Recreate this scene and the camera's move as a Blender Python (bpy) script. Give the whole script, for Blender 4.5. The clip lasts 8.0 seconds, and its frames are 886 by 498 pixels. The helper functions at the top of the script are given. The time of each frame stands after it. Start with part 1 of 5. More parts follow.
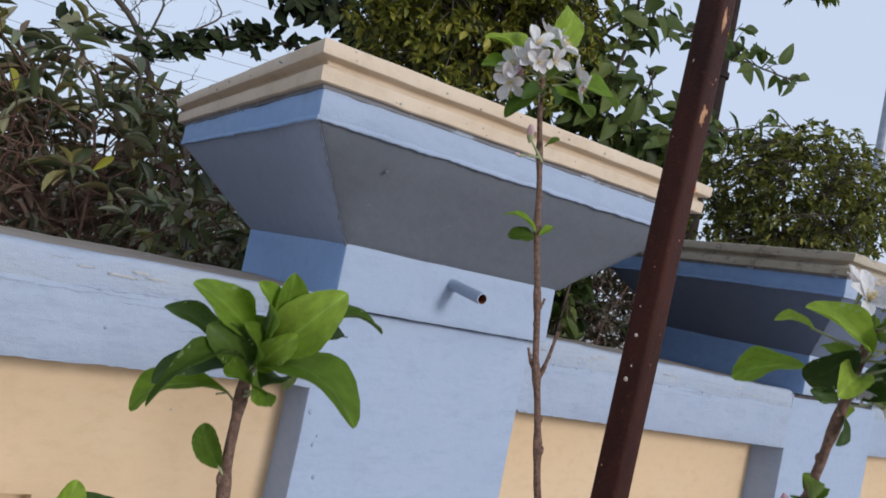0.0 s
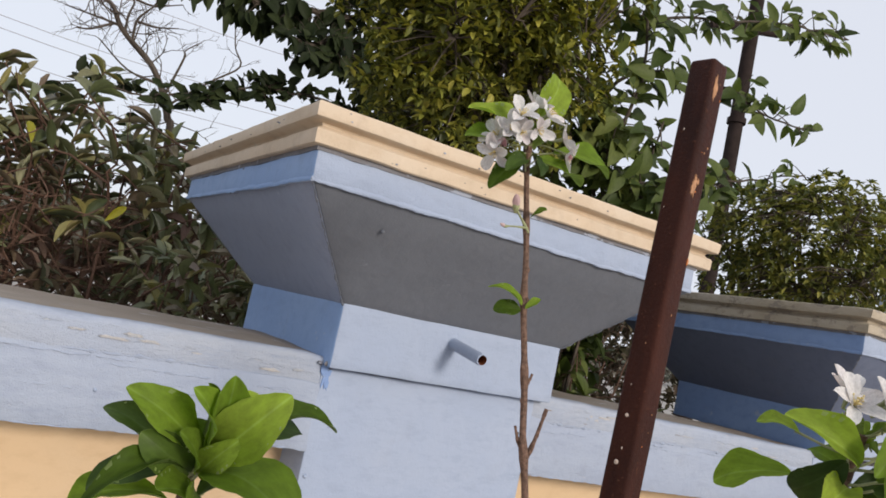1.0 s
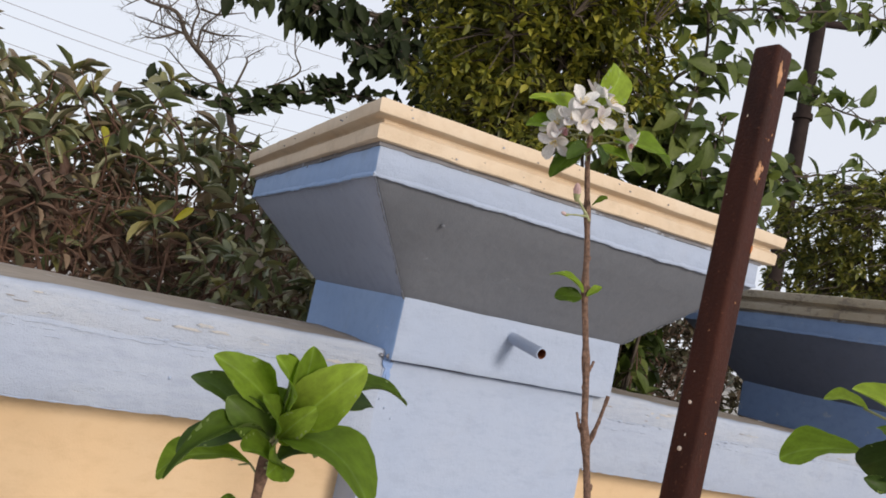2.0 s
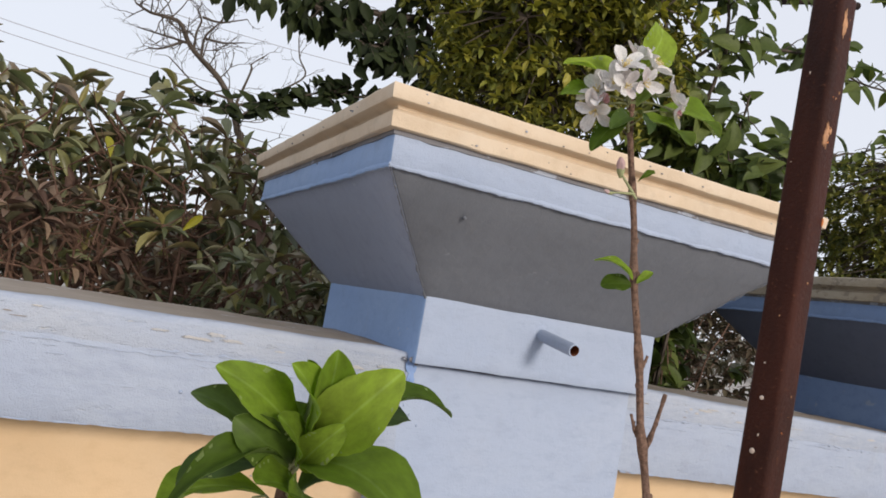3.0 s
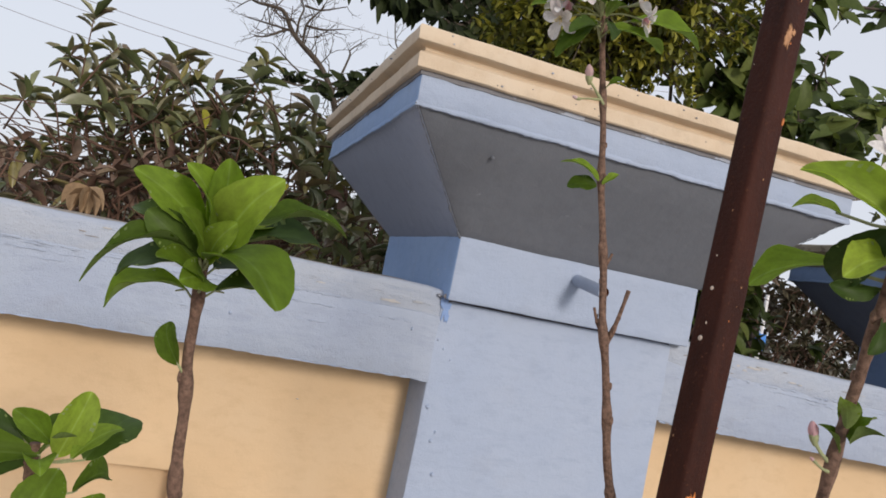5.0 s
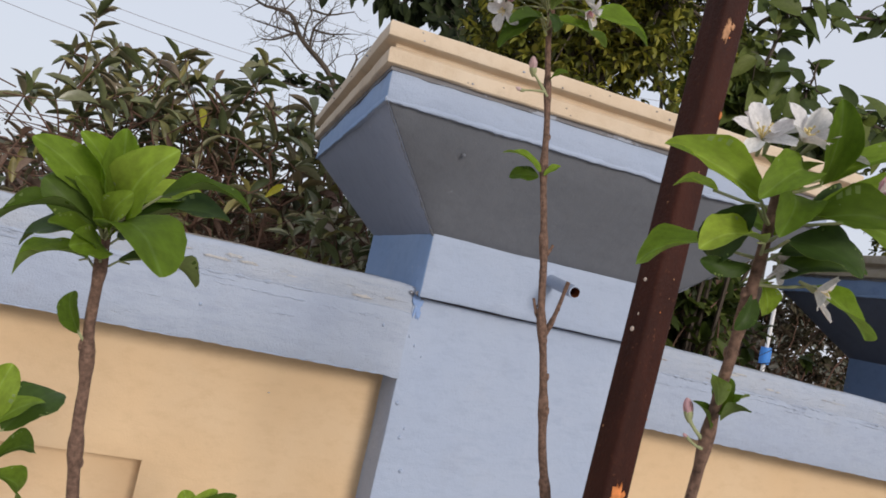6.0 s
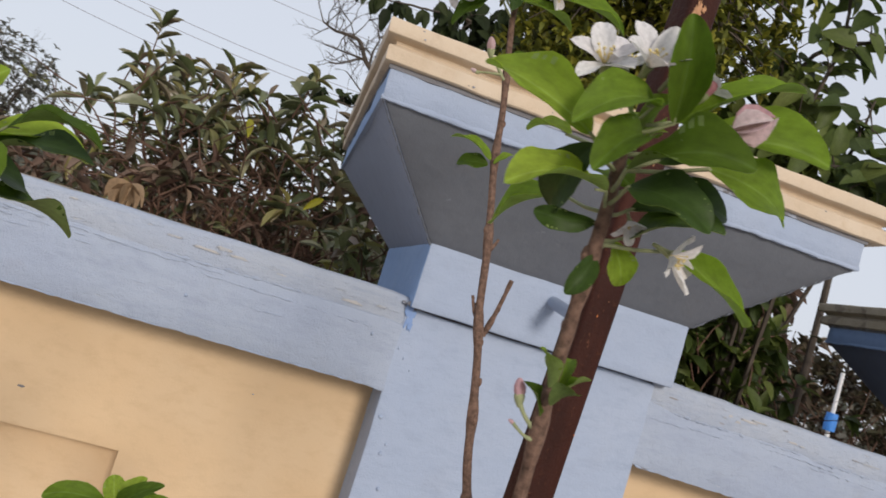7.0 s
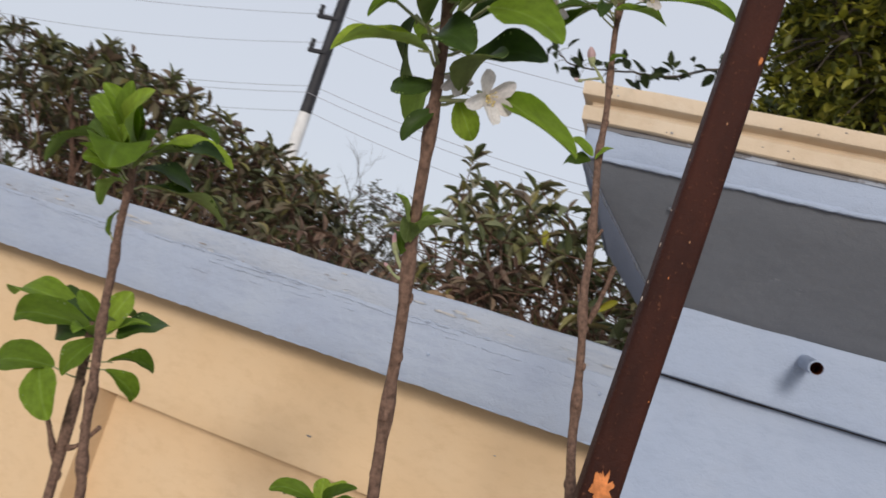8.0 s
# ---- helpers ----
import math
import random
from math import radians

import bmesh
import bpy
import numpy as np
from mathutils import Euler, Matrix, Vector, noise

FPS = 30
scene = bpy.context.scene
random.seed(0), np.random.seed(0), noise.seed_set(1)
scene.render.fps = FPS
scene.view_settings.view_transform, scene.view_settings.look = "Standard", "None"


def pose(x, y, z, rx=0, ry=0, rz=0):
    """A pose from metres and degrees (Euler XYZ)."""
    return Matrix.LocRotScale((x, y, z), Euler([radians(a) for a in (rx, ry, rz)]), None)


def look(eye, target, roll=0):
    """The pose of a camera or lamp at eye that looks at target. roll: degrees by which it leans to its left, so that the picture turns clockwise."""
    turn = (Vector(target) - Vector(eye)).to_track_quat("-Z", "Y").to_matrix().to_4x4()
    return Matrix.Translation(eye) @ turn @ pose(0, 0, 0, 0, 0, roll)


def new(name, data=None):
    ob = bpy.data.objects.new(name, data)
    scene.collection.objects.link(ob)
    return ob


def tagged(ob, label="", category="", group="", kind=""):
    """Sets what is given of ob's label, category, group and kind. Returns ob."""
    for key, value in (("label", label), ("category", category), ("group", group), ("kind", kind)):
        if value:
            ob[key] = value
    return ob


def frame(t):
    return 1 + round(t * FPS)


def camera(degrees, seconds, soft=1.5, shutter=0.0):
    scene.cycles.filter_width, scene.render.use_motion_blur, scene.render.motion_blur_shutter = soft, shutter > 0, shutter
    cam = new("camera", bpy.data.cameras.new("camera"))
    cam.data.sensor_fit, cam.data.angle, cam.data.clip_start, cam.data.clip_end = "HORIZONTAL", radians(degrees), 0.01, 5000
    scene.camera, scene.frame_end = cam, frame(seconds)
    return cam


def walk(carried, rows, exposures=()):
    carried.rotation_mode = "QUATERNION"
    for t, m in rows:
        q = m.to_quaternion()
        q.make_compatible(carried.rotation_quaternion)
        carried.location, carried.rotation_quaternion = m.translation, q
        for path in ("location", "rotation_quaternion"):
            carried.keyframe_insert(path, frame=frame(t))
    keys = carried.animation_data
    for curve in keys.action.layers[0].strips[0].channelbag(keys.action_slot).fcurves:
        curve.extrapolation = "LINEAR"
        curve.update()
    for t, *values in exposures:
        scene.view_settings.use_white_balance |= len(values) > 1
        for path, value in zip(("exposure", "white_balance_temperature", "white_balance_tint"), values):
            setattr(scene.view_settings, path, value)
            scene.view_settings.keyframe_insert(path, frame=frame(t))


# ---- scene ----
cam = camera(62.4, 8.0, soft=1.7, shutter=0.15)
PATH = [
    (0, (-0.557, -1.178, 1.519), (0.531, 0.498, 1.609), 11.7),
    (0.5, (-0.533, -1.166, 1.558), (0.493, 0.54, 1.74), 12.1),
    (1, (-0.522, -1.177, 1.557), (0.498, 0.533, 1.749), 12.0),
    (1.5, (-0.539, -1.193, 1.551), (0.452, 0.534, 1.739), 11.9),
    (2, (-0.532, -1.188, 1.541), (0.357, 0.595, 1.707), 12.2),
    (2.2, (-0.531, -1.187, 1.531), (0.343, 0.606, 1.685), 12.2),
    (3.3, (-0.5, -1.073, 1.533), (0.359, 0.724, 1.711), 9.4),
    (3.5, (-0.494, -1.057, 1.519), (0.360, 0.742, 1.705), 9.5),
    (4, (-0.476, -1.128, 1.517), (0.239, 0.733, 1.679), 10.6),
    (4.5, (-0.437, -1.198, 1.483), (0.214, 0.689, 1.602), 11.4),
    (4.7, (-0.422, -1.205, 1.472), (0.213, 0.69, 1.573), 11.3),
    (5.8, (-0.362, -1.235, 1.460), (0.183, 0.687, 1.550), 12.6),
    (6, (-0.343, -1.237, 1.460), (0.229, 0.676, 1.568), 12.7),
    (6.5, (-0.329, -1.233, 1.448), (0.265, 0.674, 1.561), 13.3),
    (7, (-0.213, -1.218, 1.452), (0.170, 0.739, 1.608), 17.3),
    (7.2, (-0.159, -1.218, 1.432), (0.062, 0.762, 1.609), 17.4),
    (7.5, (-0.094, -1.213, 1.413), (-0.078, 0.779, 1.593), 17.0),
    (7.8, (-0.042, -1.226, 1.398), (-0.379, 0.735, 1.602), 16.6),
    (8, (0.024, -1.255, 1.392), (-0.583, 0.637, 1.615), 17.5),
]
walk(cam, [(t, look(eye, target, roll)) for t, eye, target, roll in PATH],
     exposures=[(0.0, -0.10, 5850, 8), (0.5, 0.05, 6330, 9), (1.0, 0.14, 6700, 10), (2.0, 0.19, 6780, 10), (4.0, 0.16, 6720, 10), (4.5, 0.10, 6720, 10), (6.0, -0.05, 6560, 10), (6.5, -0.03, 6540, 10), (7.5, -0.09, 6680, 9), (8.0, -0.12, 6580, 9)])

# ---- light: hazy late daylight, a wide soft sun over the camera's right shoulder ----
SUN_AZ, SUN_EL = radians(10.0), radians(17.0)          # azimuth from -y towards +x
world = bpy.data.worlds.new("hazy_sky")
scene.world = world
world.use_nodes = True
wn, wl = world.node_tree.nodes, world.node_tree.links
sky = wn.new("ShaderNodeTexSky")
sky.sky_type = "NISHITA"
sky.sun_disc = False
sky.sun_elevation = SUN_EL
sky.sun_rotation = math.pi - SUN_AZ
sky.air_density, sky.dust_density, sky.ozone_density = 1.0, 3.0, 1.0
haze = wn.new("ShaderNodeMix")
haze.data_type = "RGBA"
haze.inputs[0].default_value = 0.80
wl.new(sky.outputs[0], haze.inputs[6])
haze.inputs[7].default_value = (8.0, 8.45, 9.6, 1)      # bright even haze over the whole dome
bg = wn["Background"]
bg.inputs[1].default_value = 0.1
wl.new(haze.outputs[2], bg.inputs[0])
sun = new("sun", bpy.data.lights.new("sun", "SUN"))
sun.data.energy = 2.15
sun.data.angle = radians(13)
sun.data.color = (1.0, 0.93, 0.865)
sun_dir = Vector((math.sin(SUN_AZ) * math.cos(SUN_EL), -math.cos(SUN_AZ) * math.cos(SUN_EL), math.sin(SUN_EL)))
sun.matrix_world = look(sun_dir * 20, (0, 0, 0))


# ---- materials ----
def nodes_of(name, rough=0.6, metal=0.0, spec=0.4):
    m = bpy.data.materials.new(name)
    m.use_nodes = True
    n, l = m.node_tree.nodes, m.node_tree.links
    b = n["Principled BSDF"]
    b.inputs["Roughness"].default_value = rough
    b.inputs["Metallic"].default_value = metal
    b.inputs["Specular IOR Level"].default_value = spec
    return m, n, l, b


def tex_noise(n, l, vec, scale, detail=4.0, rough=0.55):
    t = n.new("ShaderNodeTexNoise")
    t.inputs["Scale"].default_value = scale
    t.inputs["Detail"].default_value = detail
    t.inputs["Roughness"].default_value = rough
    l.new(vec, t.inputs["Vector"])
    return t.outputs["Fac"]


def ramp(n, l, src, a, b, ca=(0, 0, 0, 1), cb=(1, 1, 1, 1)):
    r = n.new("ShaderNodeValToRGB")
    r.color_ramp.elements[0].position, r.color_ramp.elements[1].position = a, b
    r.color_ramp.elements[0].color, r.color_ramp.elements[1].color = ca, cb
    l.new(src, r.inputs[0])
    return r.outputs[0]


def mix(n, l, fac, a, b):
    m = n.new("ShaderNodeMix")
    m.data_type = "RGBA"
    for sock, v in ((m.inputs[0], fac), (m.inputs[6], a), (m.inputs[7], b)):
        if isinstance(v, (int, float)):
            sock.default_value = v
        elif isinstance(v, tuple):
            sock.default_value = (*v[:3], 1)
        else:
            l.new(v, sock)
    return m.outputs[2]


def object_coords(n, l, scale=(1, 1, 1)):
    tc = n.new("ShaderNodeTexCoord")
    mp = n.new("ShaderNodeMapping")
    mp.inputs["Scale"].default_value = scale
    l.new(tc.outputs["Object"], mp.inputs["Vector"])
    return mp.outputs[0]


def bump(n, l, b, height, strength, dist):
    bp = n.new("ShaderNodeBump")
    bp.inputs["Strength"].default_value = strength
    bp.inputs["Distance"].default_value = dist
    l.new(height, bp.inputs["Height"])
    l.new(bp.outputs[0], b.inputs["Normal"])


def painted(name, base, worn, chip, chips=0.66, dirt=0.25, relief=0.5, stretch=(0.7, 1, 1.3), cracks=0.0, fine=23.0, brushed=0.0):
    """Distemper on hand-laid plaster: brush streaks, faded clouds, chips and grime."""
    m, n, l, b = nodes_of(name, 0.62, spec=0.25)
    v = object_coords(n, l)
    vs = object_coords(n, l, stretch)
    cloud = tex_noise(n, l, v, 5.0, 5)
    brush = tex_noise(n, l, vs, 38.0, 6, 0.65)
    grain = tex_noise(n, l, v, 420.0, 3)
    flakes = tex_noise(n, l, vs, fine, 7, 0.62)
    col = mix(n, l, ramp(n, l, cloud, 0.35, 0.7), base, worn)
    col = mix(n, l, ramp(n, l, brush, 0.48, 0.72), col, tuple(c * 0.93 for c in base))
    col = mix(n, l, ramp(n, l, flakes, chips, chips + 0.03), col, chip)
    if cracks:
        rift = tex_noise(n, l, vs, fine * 1.35, 8, 0.7)
        col = mix(n, l, ramp(n, l, rift, cracks, cracks + 0.02), col, (0.19, 0.16, 0.13))
    grime = ramp(n, l, tex_noise(n, l, v, 11.0, 8, 0.7), 0.56, 0.8)
    mul = n.new("ShaderNodeMath")
    mul.operation = "MULTIPLY"
    mul.inputs[1].default_value = dirt
    l.new(grime, mul.inputs[0])
    col = mix(n, l, mul.outputs[0], col, (0.20, 0.17, 0.14))
    l.new(col, b.inputs["Base Color"])
    add = n.new("ShaderNodeMath")
    add.operation = "MULTIPLY_ADD"
    add.inputs[1].default_value = 0.22
    l.new(grain, add.inputs[0])
    l.new(ramp(n, l, flakes, chips - 0.05, chips + 0.05, (0.16, 0.16, 0.16, 1), (0, 0, 0, 1)), add.inputs[2])
    pits = n.new("ShaderNodeMath")
    pits.operation = "MULTIPLY_ADD"
    pits.inputs[1].default_value = 0.45
    l.new(tex_noise(n, l, v, 60.0, 4, 0.55), pits.inputs[0])
    l.new(add.outputs[0], pits.inputs[2])
    strokes = n.new("ShaderNodeMath")
    strokes.operation = "MULTIPLY_ADD"
    strokes.inputs[1].default_value = brushed
    l.new(tex_noise(n, l, object_coords(n, l, (0.16, 1, 1)), 150.0, 4, 0.6), strokes.inputs[0])
    l.new(pits.outputs[0], strokes.inputs[2])
    bump(n, l, b, strokes.outputs[0], min(1.0, relief), 0.0045 * max(1.0, relief))
    return m


PALE_BLUE = painted("pale_blue_paint", (0.321, 0.381, 0.502), (0.349, 0.404, 0.514), (0.361, 0.416, 0.525), 0.72, 0.12, 0.8, (0.6, 1, 1.6))
RAIL_BLUE = painted("scratched_pale_blue_paint", (0.318, 0.367, 0.471), (0.349, 0.396, 0.482), (0.408, 0.443, 0.502), 0.69, 0.18, 1.15, (0.5, 1, 1.9), 0.775, 23.0, 0.06)
COPE_BLUE = painted("weathered_pale_blue_paint", (0.326, 0.373, 0.468), (0.378, 0.411, 0.472), (0.430, 0.449, 0.482), 0.65, 0.22, 1.25, (0.38, 1, 1.7), 0.735, 58.0, 0.22)
SLATE_BLUE = painted("dark_slate_blue_paint", (0.125, 0.150, 0.222), (0.145, 0.172, 0.246), (0.180, 0.210, 0.285), 0.70, 0.15, 0.4)
# two deeper blues carry the shade of left-facing ends; the second also colours drips
SHADED_END_BLUE = painted("pale_blue_paint_shaded_end", (0.249, 0.369, 0.601), (0.287, 0.405, 0.618), (0.346, 0.436, 0.609), 0.66, 0.2)
DRIP_AND_SHADED_BLUE = painted("deep_blue_drip_and_shaded_end", (0.195, 0.296, 0.525), (0.228, 0.332, 0.548), (0.305, 0.378, 0.53), 0.64, 0.2)
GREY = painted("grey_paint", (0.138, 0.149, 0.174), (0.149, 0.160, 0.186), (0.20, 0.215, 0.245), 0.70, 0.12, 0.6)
# the same grey, bluer and lighter: skylight on the left face put into the colour
GREY_SKYLIT = painted("grey_paint_skylit_side", (0.285, 0.325, 0.425), (0.310, 0.350, 0.450), (0.36, 0.40, 0.49), 0.66, 0.12, 0.6)
# dark colour for dirt spots and for the shade painted under the moulding
GRIME_SHADE = painted("dark_grime_and_shade", (0.15, 0.145, 0.155), (0.23, 0.235, 0.26), (0.32, 0.35, 0.42), 0.56, 0.4, 0.8)
CREAM = painted("cream_trim_paint", (0.573, 0.451, 0.325), (0.588, 0.494, 0.385), (0.533, 0.471, 0.400), 0.68, 0.40, 0.6, (1, 1, 1), 0.715)
OLD_CREAM = painted("weathered_cream_paint", (0.392, 0.330, 0.243), (0.439, 0.385, 0.314), (0.283, 0.243, 0.196), 0.55, 0.7, 0.9)
PANEL = painted("apricot_panel_paint", (0.627, 0.447, 0.270), (0.635, 0.471, 0.302), (0.596, 0.471, 0.337), 0.74, 0.08, 0.35)
BARE_CREAM = painted("bare_cream_undercoat", (0.420, 0.410, 0.410), (0.455, 0.440, 0.425), (0.385, 0.400, 0.430), 0.55, 0.15, 0.9)
TOPSKIN = painted("bare_weathered_cement", (0.235, 0.196, 0.157), (0.314, 0.266, 0.219), (0.392, 0.392, 0.392), 0.62, 0.6, 1.0, (0.3, 1, 1), 0.64)


def make_rusty():
    m, n, l, b = nodes_of("red_oxide_painted_steel", 0.5, 0.0, 0.12)
    v = object_coords(n, l)
    vs = object_coords(n, l, (1, 1, 0.3))
    big = tex_noise(n, l, vs, 22.0, 6, 0.65)
    fine = tex_noise(n, l, v, 260.0, 5, 0.7)
    col = mix(n, l, ramp(n, l, big, 0.35, 0.68), (0.024, 0.0085, 0.0065), (0.056, 0.017, 0.011))
    col = mix(n, l, ramp(n, l, fine, 0.60, 0.74), col, (0.14, 0.06, 0.035))
    specks = ramp(n, l, tex_noise(n, l, vs, 75.0, 6, 0.75), 0.70, 0.735)
    col = mix(n, l, specks, col, (0.36, 0.20, 0.12))
    l.new(col, b.inputs["Base Color"])
    l.new(ramp(n, l, fine, 0.3, 0.8, (0.46, 0.46, 0.46, 1), (0.78, 0.78, 0.78, 1)), b.inputs["Roughness"])
    bump(n, l, b, fine, 0.8, 0.0016)
    return m


def plain(name, col, rough=0.6, var=0.15, scale=40.0, metal=0.0, relief=0.0, spec=0.2):
    m, n, l, b = nodes_of(name, rough, metal, spec)
    v = object_coords(n, l)
    f = tex_noise(n, l, v, scale, 5, 0.6)
    l.new(mix(n, l, ramp(n, l, f, 0.3, 0.7), tuple(c * (1 - var) for c in col), tuple(min(1, c * (1 + var)) for c in col)), b.inputs["Base Color"])
    if relief:
        bump(n, l, b, f, relief, 0.004)
    return m


def leafy(name, stops, island=False, glow=0.35, rough=0.45, back=1.25, veins=False, spec=0.35):
    """Leaf skin: colour picked per leaf, mottled, with light coming through the blade."""
    m, n, l, b = nodes_of(name, rough, spec=spec)
    if island:
        src = n.new("ShaderNodeNewGeometry").outputs["Random Per Island"]
    else:
        src = n.new("ShaderNodeObjectInfo").outputs["Random"]
    r = n.new("ShaderNodeValToRGB")
    el = r.color_ramp.elements
    el[0].position, el[0].color = 0.0, (*stops[0], 1)
    el[1].position, el[1].color = 1.0, (*stops[-1], 1)
    for i, c in enumerate(stops[1:-1], 1):
        e = el.new(i / (len(stops) - 1))
        e.color = (*c, 1)
    l.new(src, r.inputs[0])
    v = object_coords(n, l)
    mott = tex_noise(n, l, v, 6.0 if not island else 30.0, 6, 0.65)
    hs = n.new("ShaderNodeHueSaturation")
    hs.inputs["Value"].default_value = 0.72
    l.new(r.outputs[0], hs.inputs["Color"])
    col = mix(n, l, ramp(n, l, mott, 0.35, 0.65), r.outputs[0], hs.outputs[0])
    if veins:
        sep = n.new("ShaderNodeSeparateXYZ")
        l.new(v, sep.inputs[0])

        def calc(op, p, q=None):
            m_ = n.new("ShaderNodeMath")
            m_.operation = op
            for sock, val in zip(m_.inputs, (p, q)):
                if isinstance(val, (int, float)):
                    sock.default_value = val
                elif val is not None:
                    l.new(val, sock)
            return m_.outputs[0]
        ax = calc("ABSOLUTE", sep.outputs[0])
        rib = ramp(n, l, ax, 0.008, 0.035, (1, 1, 1, 1), (0, 0, 0, 1))
        ph = calc("FRACT", calc("MULTIPLY", calc("SUBTRACT", sep.outputs[1], calc("MULTIPLY", ax, 0.55)), 8.0))
        side = ramp(n, l, calc("ABSOLUTE", calc("SUBTRACT", ph, 0.5)), 0.03, 0.16, (1, 1, 1, 1), (0, 0, 0, 1))
        net = calc("MAXIMUM", rib, calc("MULTIPLY", side, 0.08))
        hv = n.new("ShaderNodeHueSaturation")
        hv.inputs["Value"].default_value = 1.35
        hv.inputs["Saturation"].default_value = 0.85
        l.new(col, hv.inputs["Color"])
        col = mix(n, l, calc("MULTIPLY", net, 0.45), col, hv.outputs[0])
        bump(n, l, b, calc("MULTIPLY", net, -1.0), 0.07, 0.02)
    l.new(col, b.inputs["Base Color"])
    tr = n.new("ShaderNodeBsdfTranslucent")
    hs2 = n.new("ShaderNodeHueSaturation")
    hs2.inputs["Value"].default_value = back
    hs2.inputs["Saturation"].default_value = 1.1
    l.new(col, hs2.inputs["Color"])
    l.new(hs2.outputs[0], tr.inputs[0])
    mx = n.new("ShaderNodeMixShader")
    mx.inputs[0].default_value = glow
    l.new(b.outputs[0], mx.inputs[1])
    l.new(tr.outputs[0], mx.inputs[2])
    l.new(mx.outputs[0], n["Material Output"].inputs[0])
    return m


RUSTY = make_rusty()
SCRAPE = plain("scraped_orange_primer", (0.55, 0.19, 0.06), 0.55, 0.4, 160.0)
PALE_SCRAPE = plain("worn_tan_primer", (0.40, 0.21, 0.11), 0.55, 0.35, 160.0)
JOINT_SHADOW = plain("dark_joint_shadow", (0.085, 0.080, 0.082), 0.9, 0.4, 60.0)
DOT = plain("pale_hole_rim", (0.55, 0.45, 0.38), 0.6, 0.2, 200.0)
PIPE_IN = plain("rusty_pipe_bore", (0.16, 0.05, 0.02), 0.8, 0.4, 120.0)
BARK_YOUNG = plain("young_apple_bark", (0.148, 0.090, 0.066), 0.7, 0.5, 260.0, relief=0.5)
BARK_BROWN = plain("brown_twig_bark", (0.115, 0.067, 0.048), 0.8, 0.4, 40.0, relief=0.5)
BARK_GREY = plain("grey_bark", (0.075, 0.060, 0.048), 0.85, 0.3, 30.0, relief=0.6)
APPLE_LEAF = leafy("apple_leaf", [(0.070, 0.118, 0.014), (0.145, 0.225, 0.026), (0.220, 0.32, 0.040), (0.33, 0.42, 0.065)], glow=0.48, rough=0.58, back=2.0, veins=True, spec=0.15)
# darker copy of the apple leaf, with the shade of inner leaves in its colour
APPLE_SHADED = leafy("shaded_apple_leaf", [(0.038, 0.072, 0.014), (0.055, 0.10, 0.018), (0.085, 0.140, 0.020)], glow=0.3, rough=0.5, veins=True, spec=0.2)
APPLE_UNDER = leafy("apple_leaf_underside", [(0.20, 0.27, 0.085), (0.26, 0.33, 0.11), (0.31, 0.38, 0.145)], glow=0.5, rough=0.7, back=2.0, veins=True)
SEPAL = plain("fresh_green_stalk", (0.28, 0.30, 0.16), 0.55, 0.2, 200.0)
PETAL = leafy("white_apple_petal", [(0.78, 0.75, 0.755), (0.82, 0.81, 0.80), (0.80, 0.72, 0.725)], glow=0.3, rough=0.6, back=1.0)
PINK = leafy("pink_bud_petal", [(0.58, 0.19, 0.23), (0.66, 0.31, 0.35), (0.74, 0.50, 0.53)], glow=0.4, rough=0.6, back=1.0)
ROSE = leafy("rose_white_petal", [(0.70, 0.40, 0.43), (0.76, 0.55, 0.57), (0.80, 0.69, 0.69)], glow=0.4, rough=0.6, back=1.0)
BLUSH = leafy("blush_bud_petal", [(0.66, 0.46, 0.47), (0.74, 0.60, 0.60)], glow=0.3, rough=0.6, back=1.0)
STAMEN = plain("pale_yellow_stamen", (0.62, 0.50, 0.22), 0.6, 0.2, 300.0)
HEDGE_STOPS = [(0.052, 0.063, 0.028), (0.133, 0.163, 0.064), (0.232, 0.249, 0.122), (0.081, 0.1, 0.04), (0.348, 0.337, 0.198), (0.186, 0.133, 0.09), (0.192, 0.209, 0.093), (0.3, 0.27, 0.085), (0.163, 0.116, 0.076)]
OLD_STOPS = [(0.05, 0.056, 0.028), (0.115, 0.13, 0.055), (0.19, 0.19, 0.1), (0.08, 0.092, 0.04), (0.23, 0.205, 0.13), (0.145, 0.095, 0.07), (0.15, 0.158, 0.072), (0.25, 0.225, 0.075), (0.13, 0.085, 0.062), (0.095, 0.105, 0.045)]
HEDGE_LEAF = leafy("olive_hedge_leaf", HEDGE_STOPS, glow=0.2, rough=0.30, spec=0.5)
HEDGE_LEAF_I = leafy("olive_hedge_leaf_mass", HEDGE_STOPS, True, 0.2, 0.30, spec=0.5)
OLD_LEAF = leafy("dusty_hedge_leaf", OLD_STOPS, glow=0.2, rough=0.4)
OLD_LEAF_I = leafy("dusty_hedge_leaf_mass", OLD_STOPS, True, 0.2, 0.4)
ROADSIDE_STOPS = [(0.035, 0.030, 0.018), (0.060, 0.055, 0.030), (0.085, 0.060, 0.042), (0.11, 0.095, 0.055)]
ROADSIDE_LEAF_I = leafy("dim_roadside_leaf", ROADSIDE_STOPS, True, 0.2, 0.6, spec=0.15)
TAN_LEAF = leafy("tan_dead_leaf", [(0.36, 0.25, 0.15), (0.48, 0.35, 0.23), (0.42, 0.29, 0.18)], glow=0.2, rough=0.7)
YELLOW_LEAF = leafy("yellowing_leaf", [(0.36, 0.35, 0.03), (0.42, 0.38, 0.04)], glow=0.35, rough=0.5)
DRY_STOPS = [(0.098, 0.055, 0.039), (0.182, 0.111, 0.081), (0.234, 0.163, 0.124), (0.078, 0.085, 0.046), (0.286, 0.195, 0.130)]
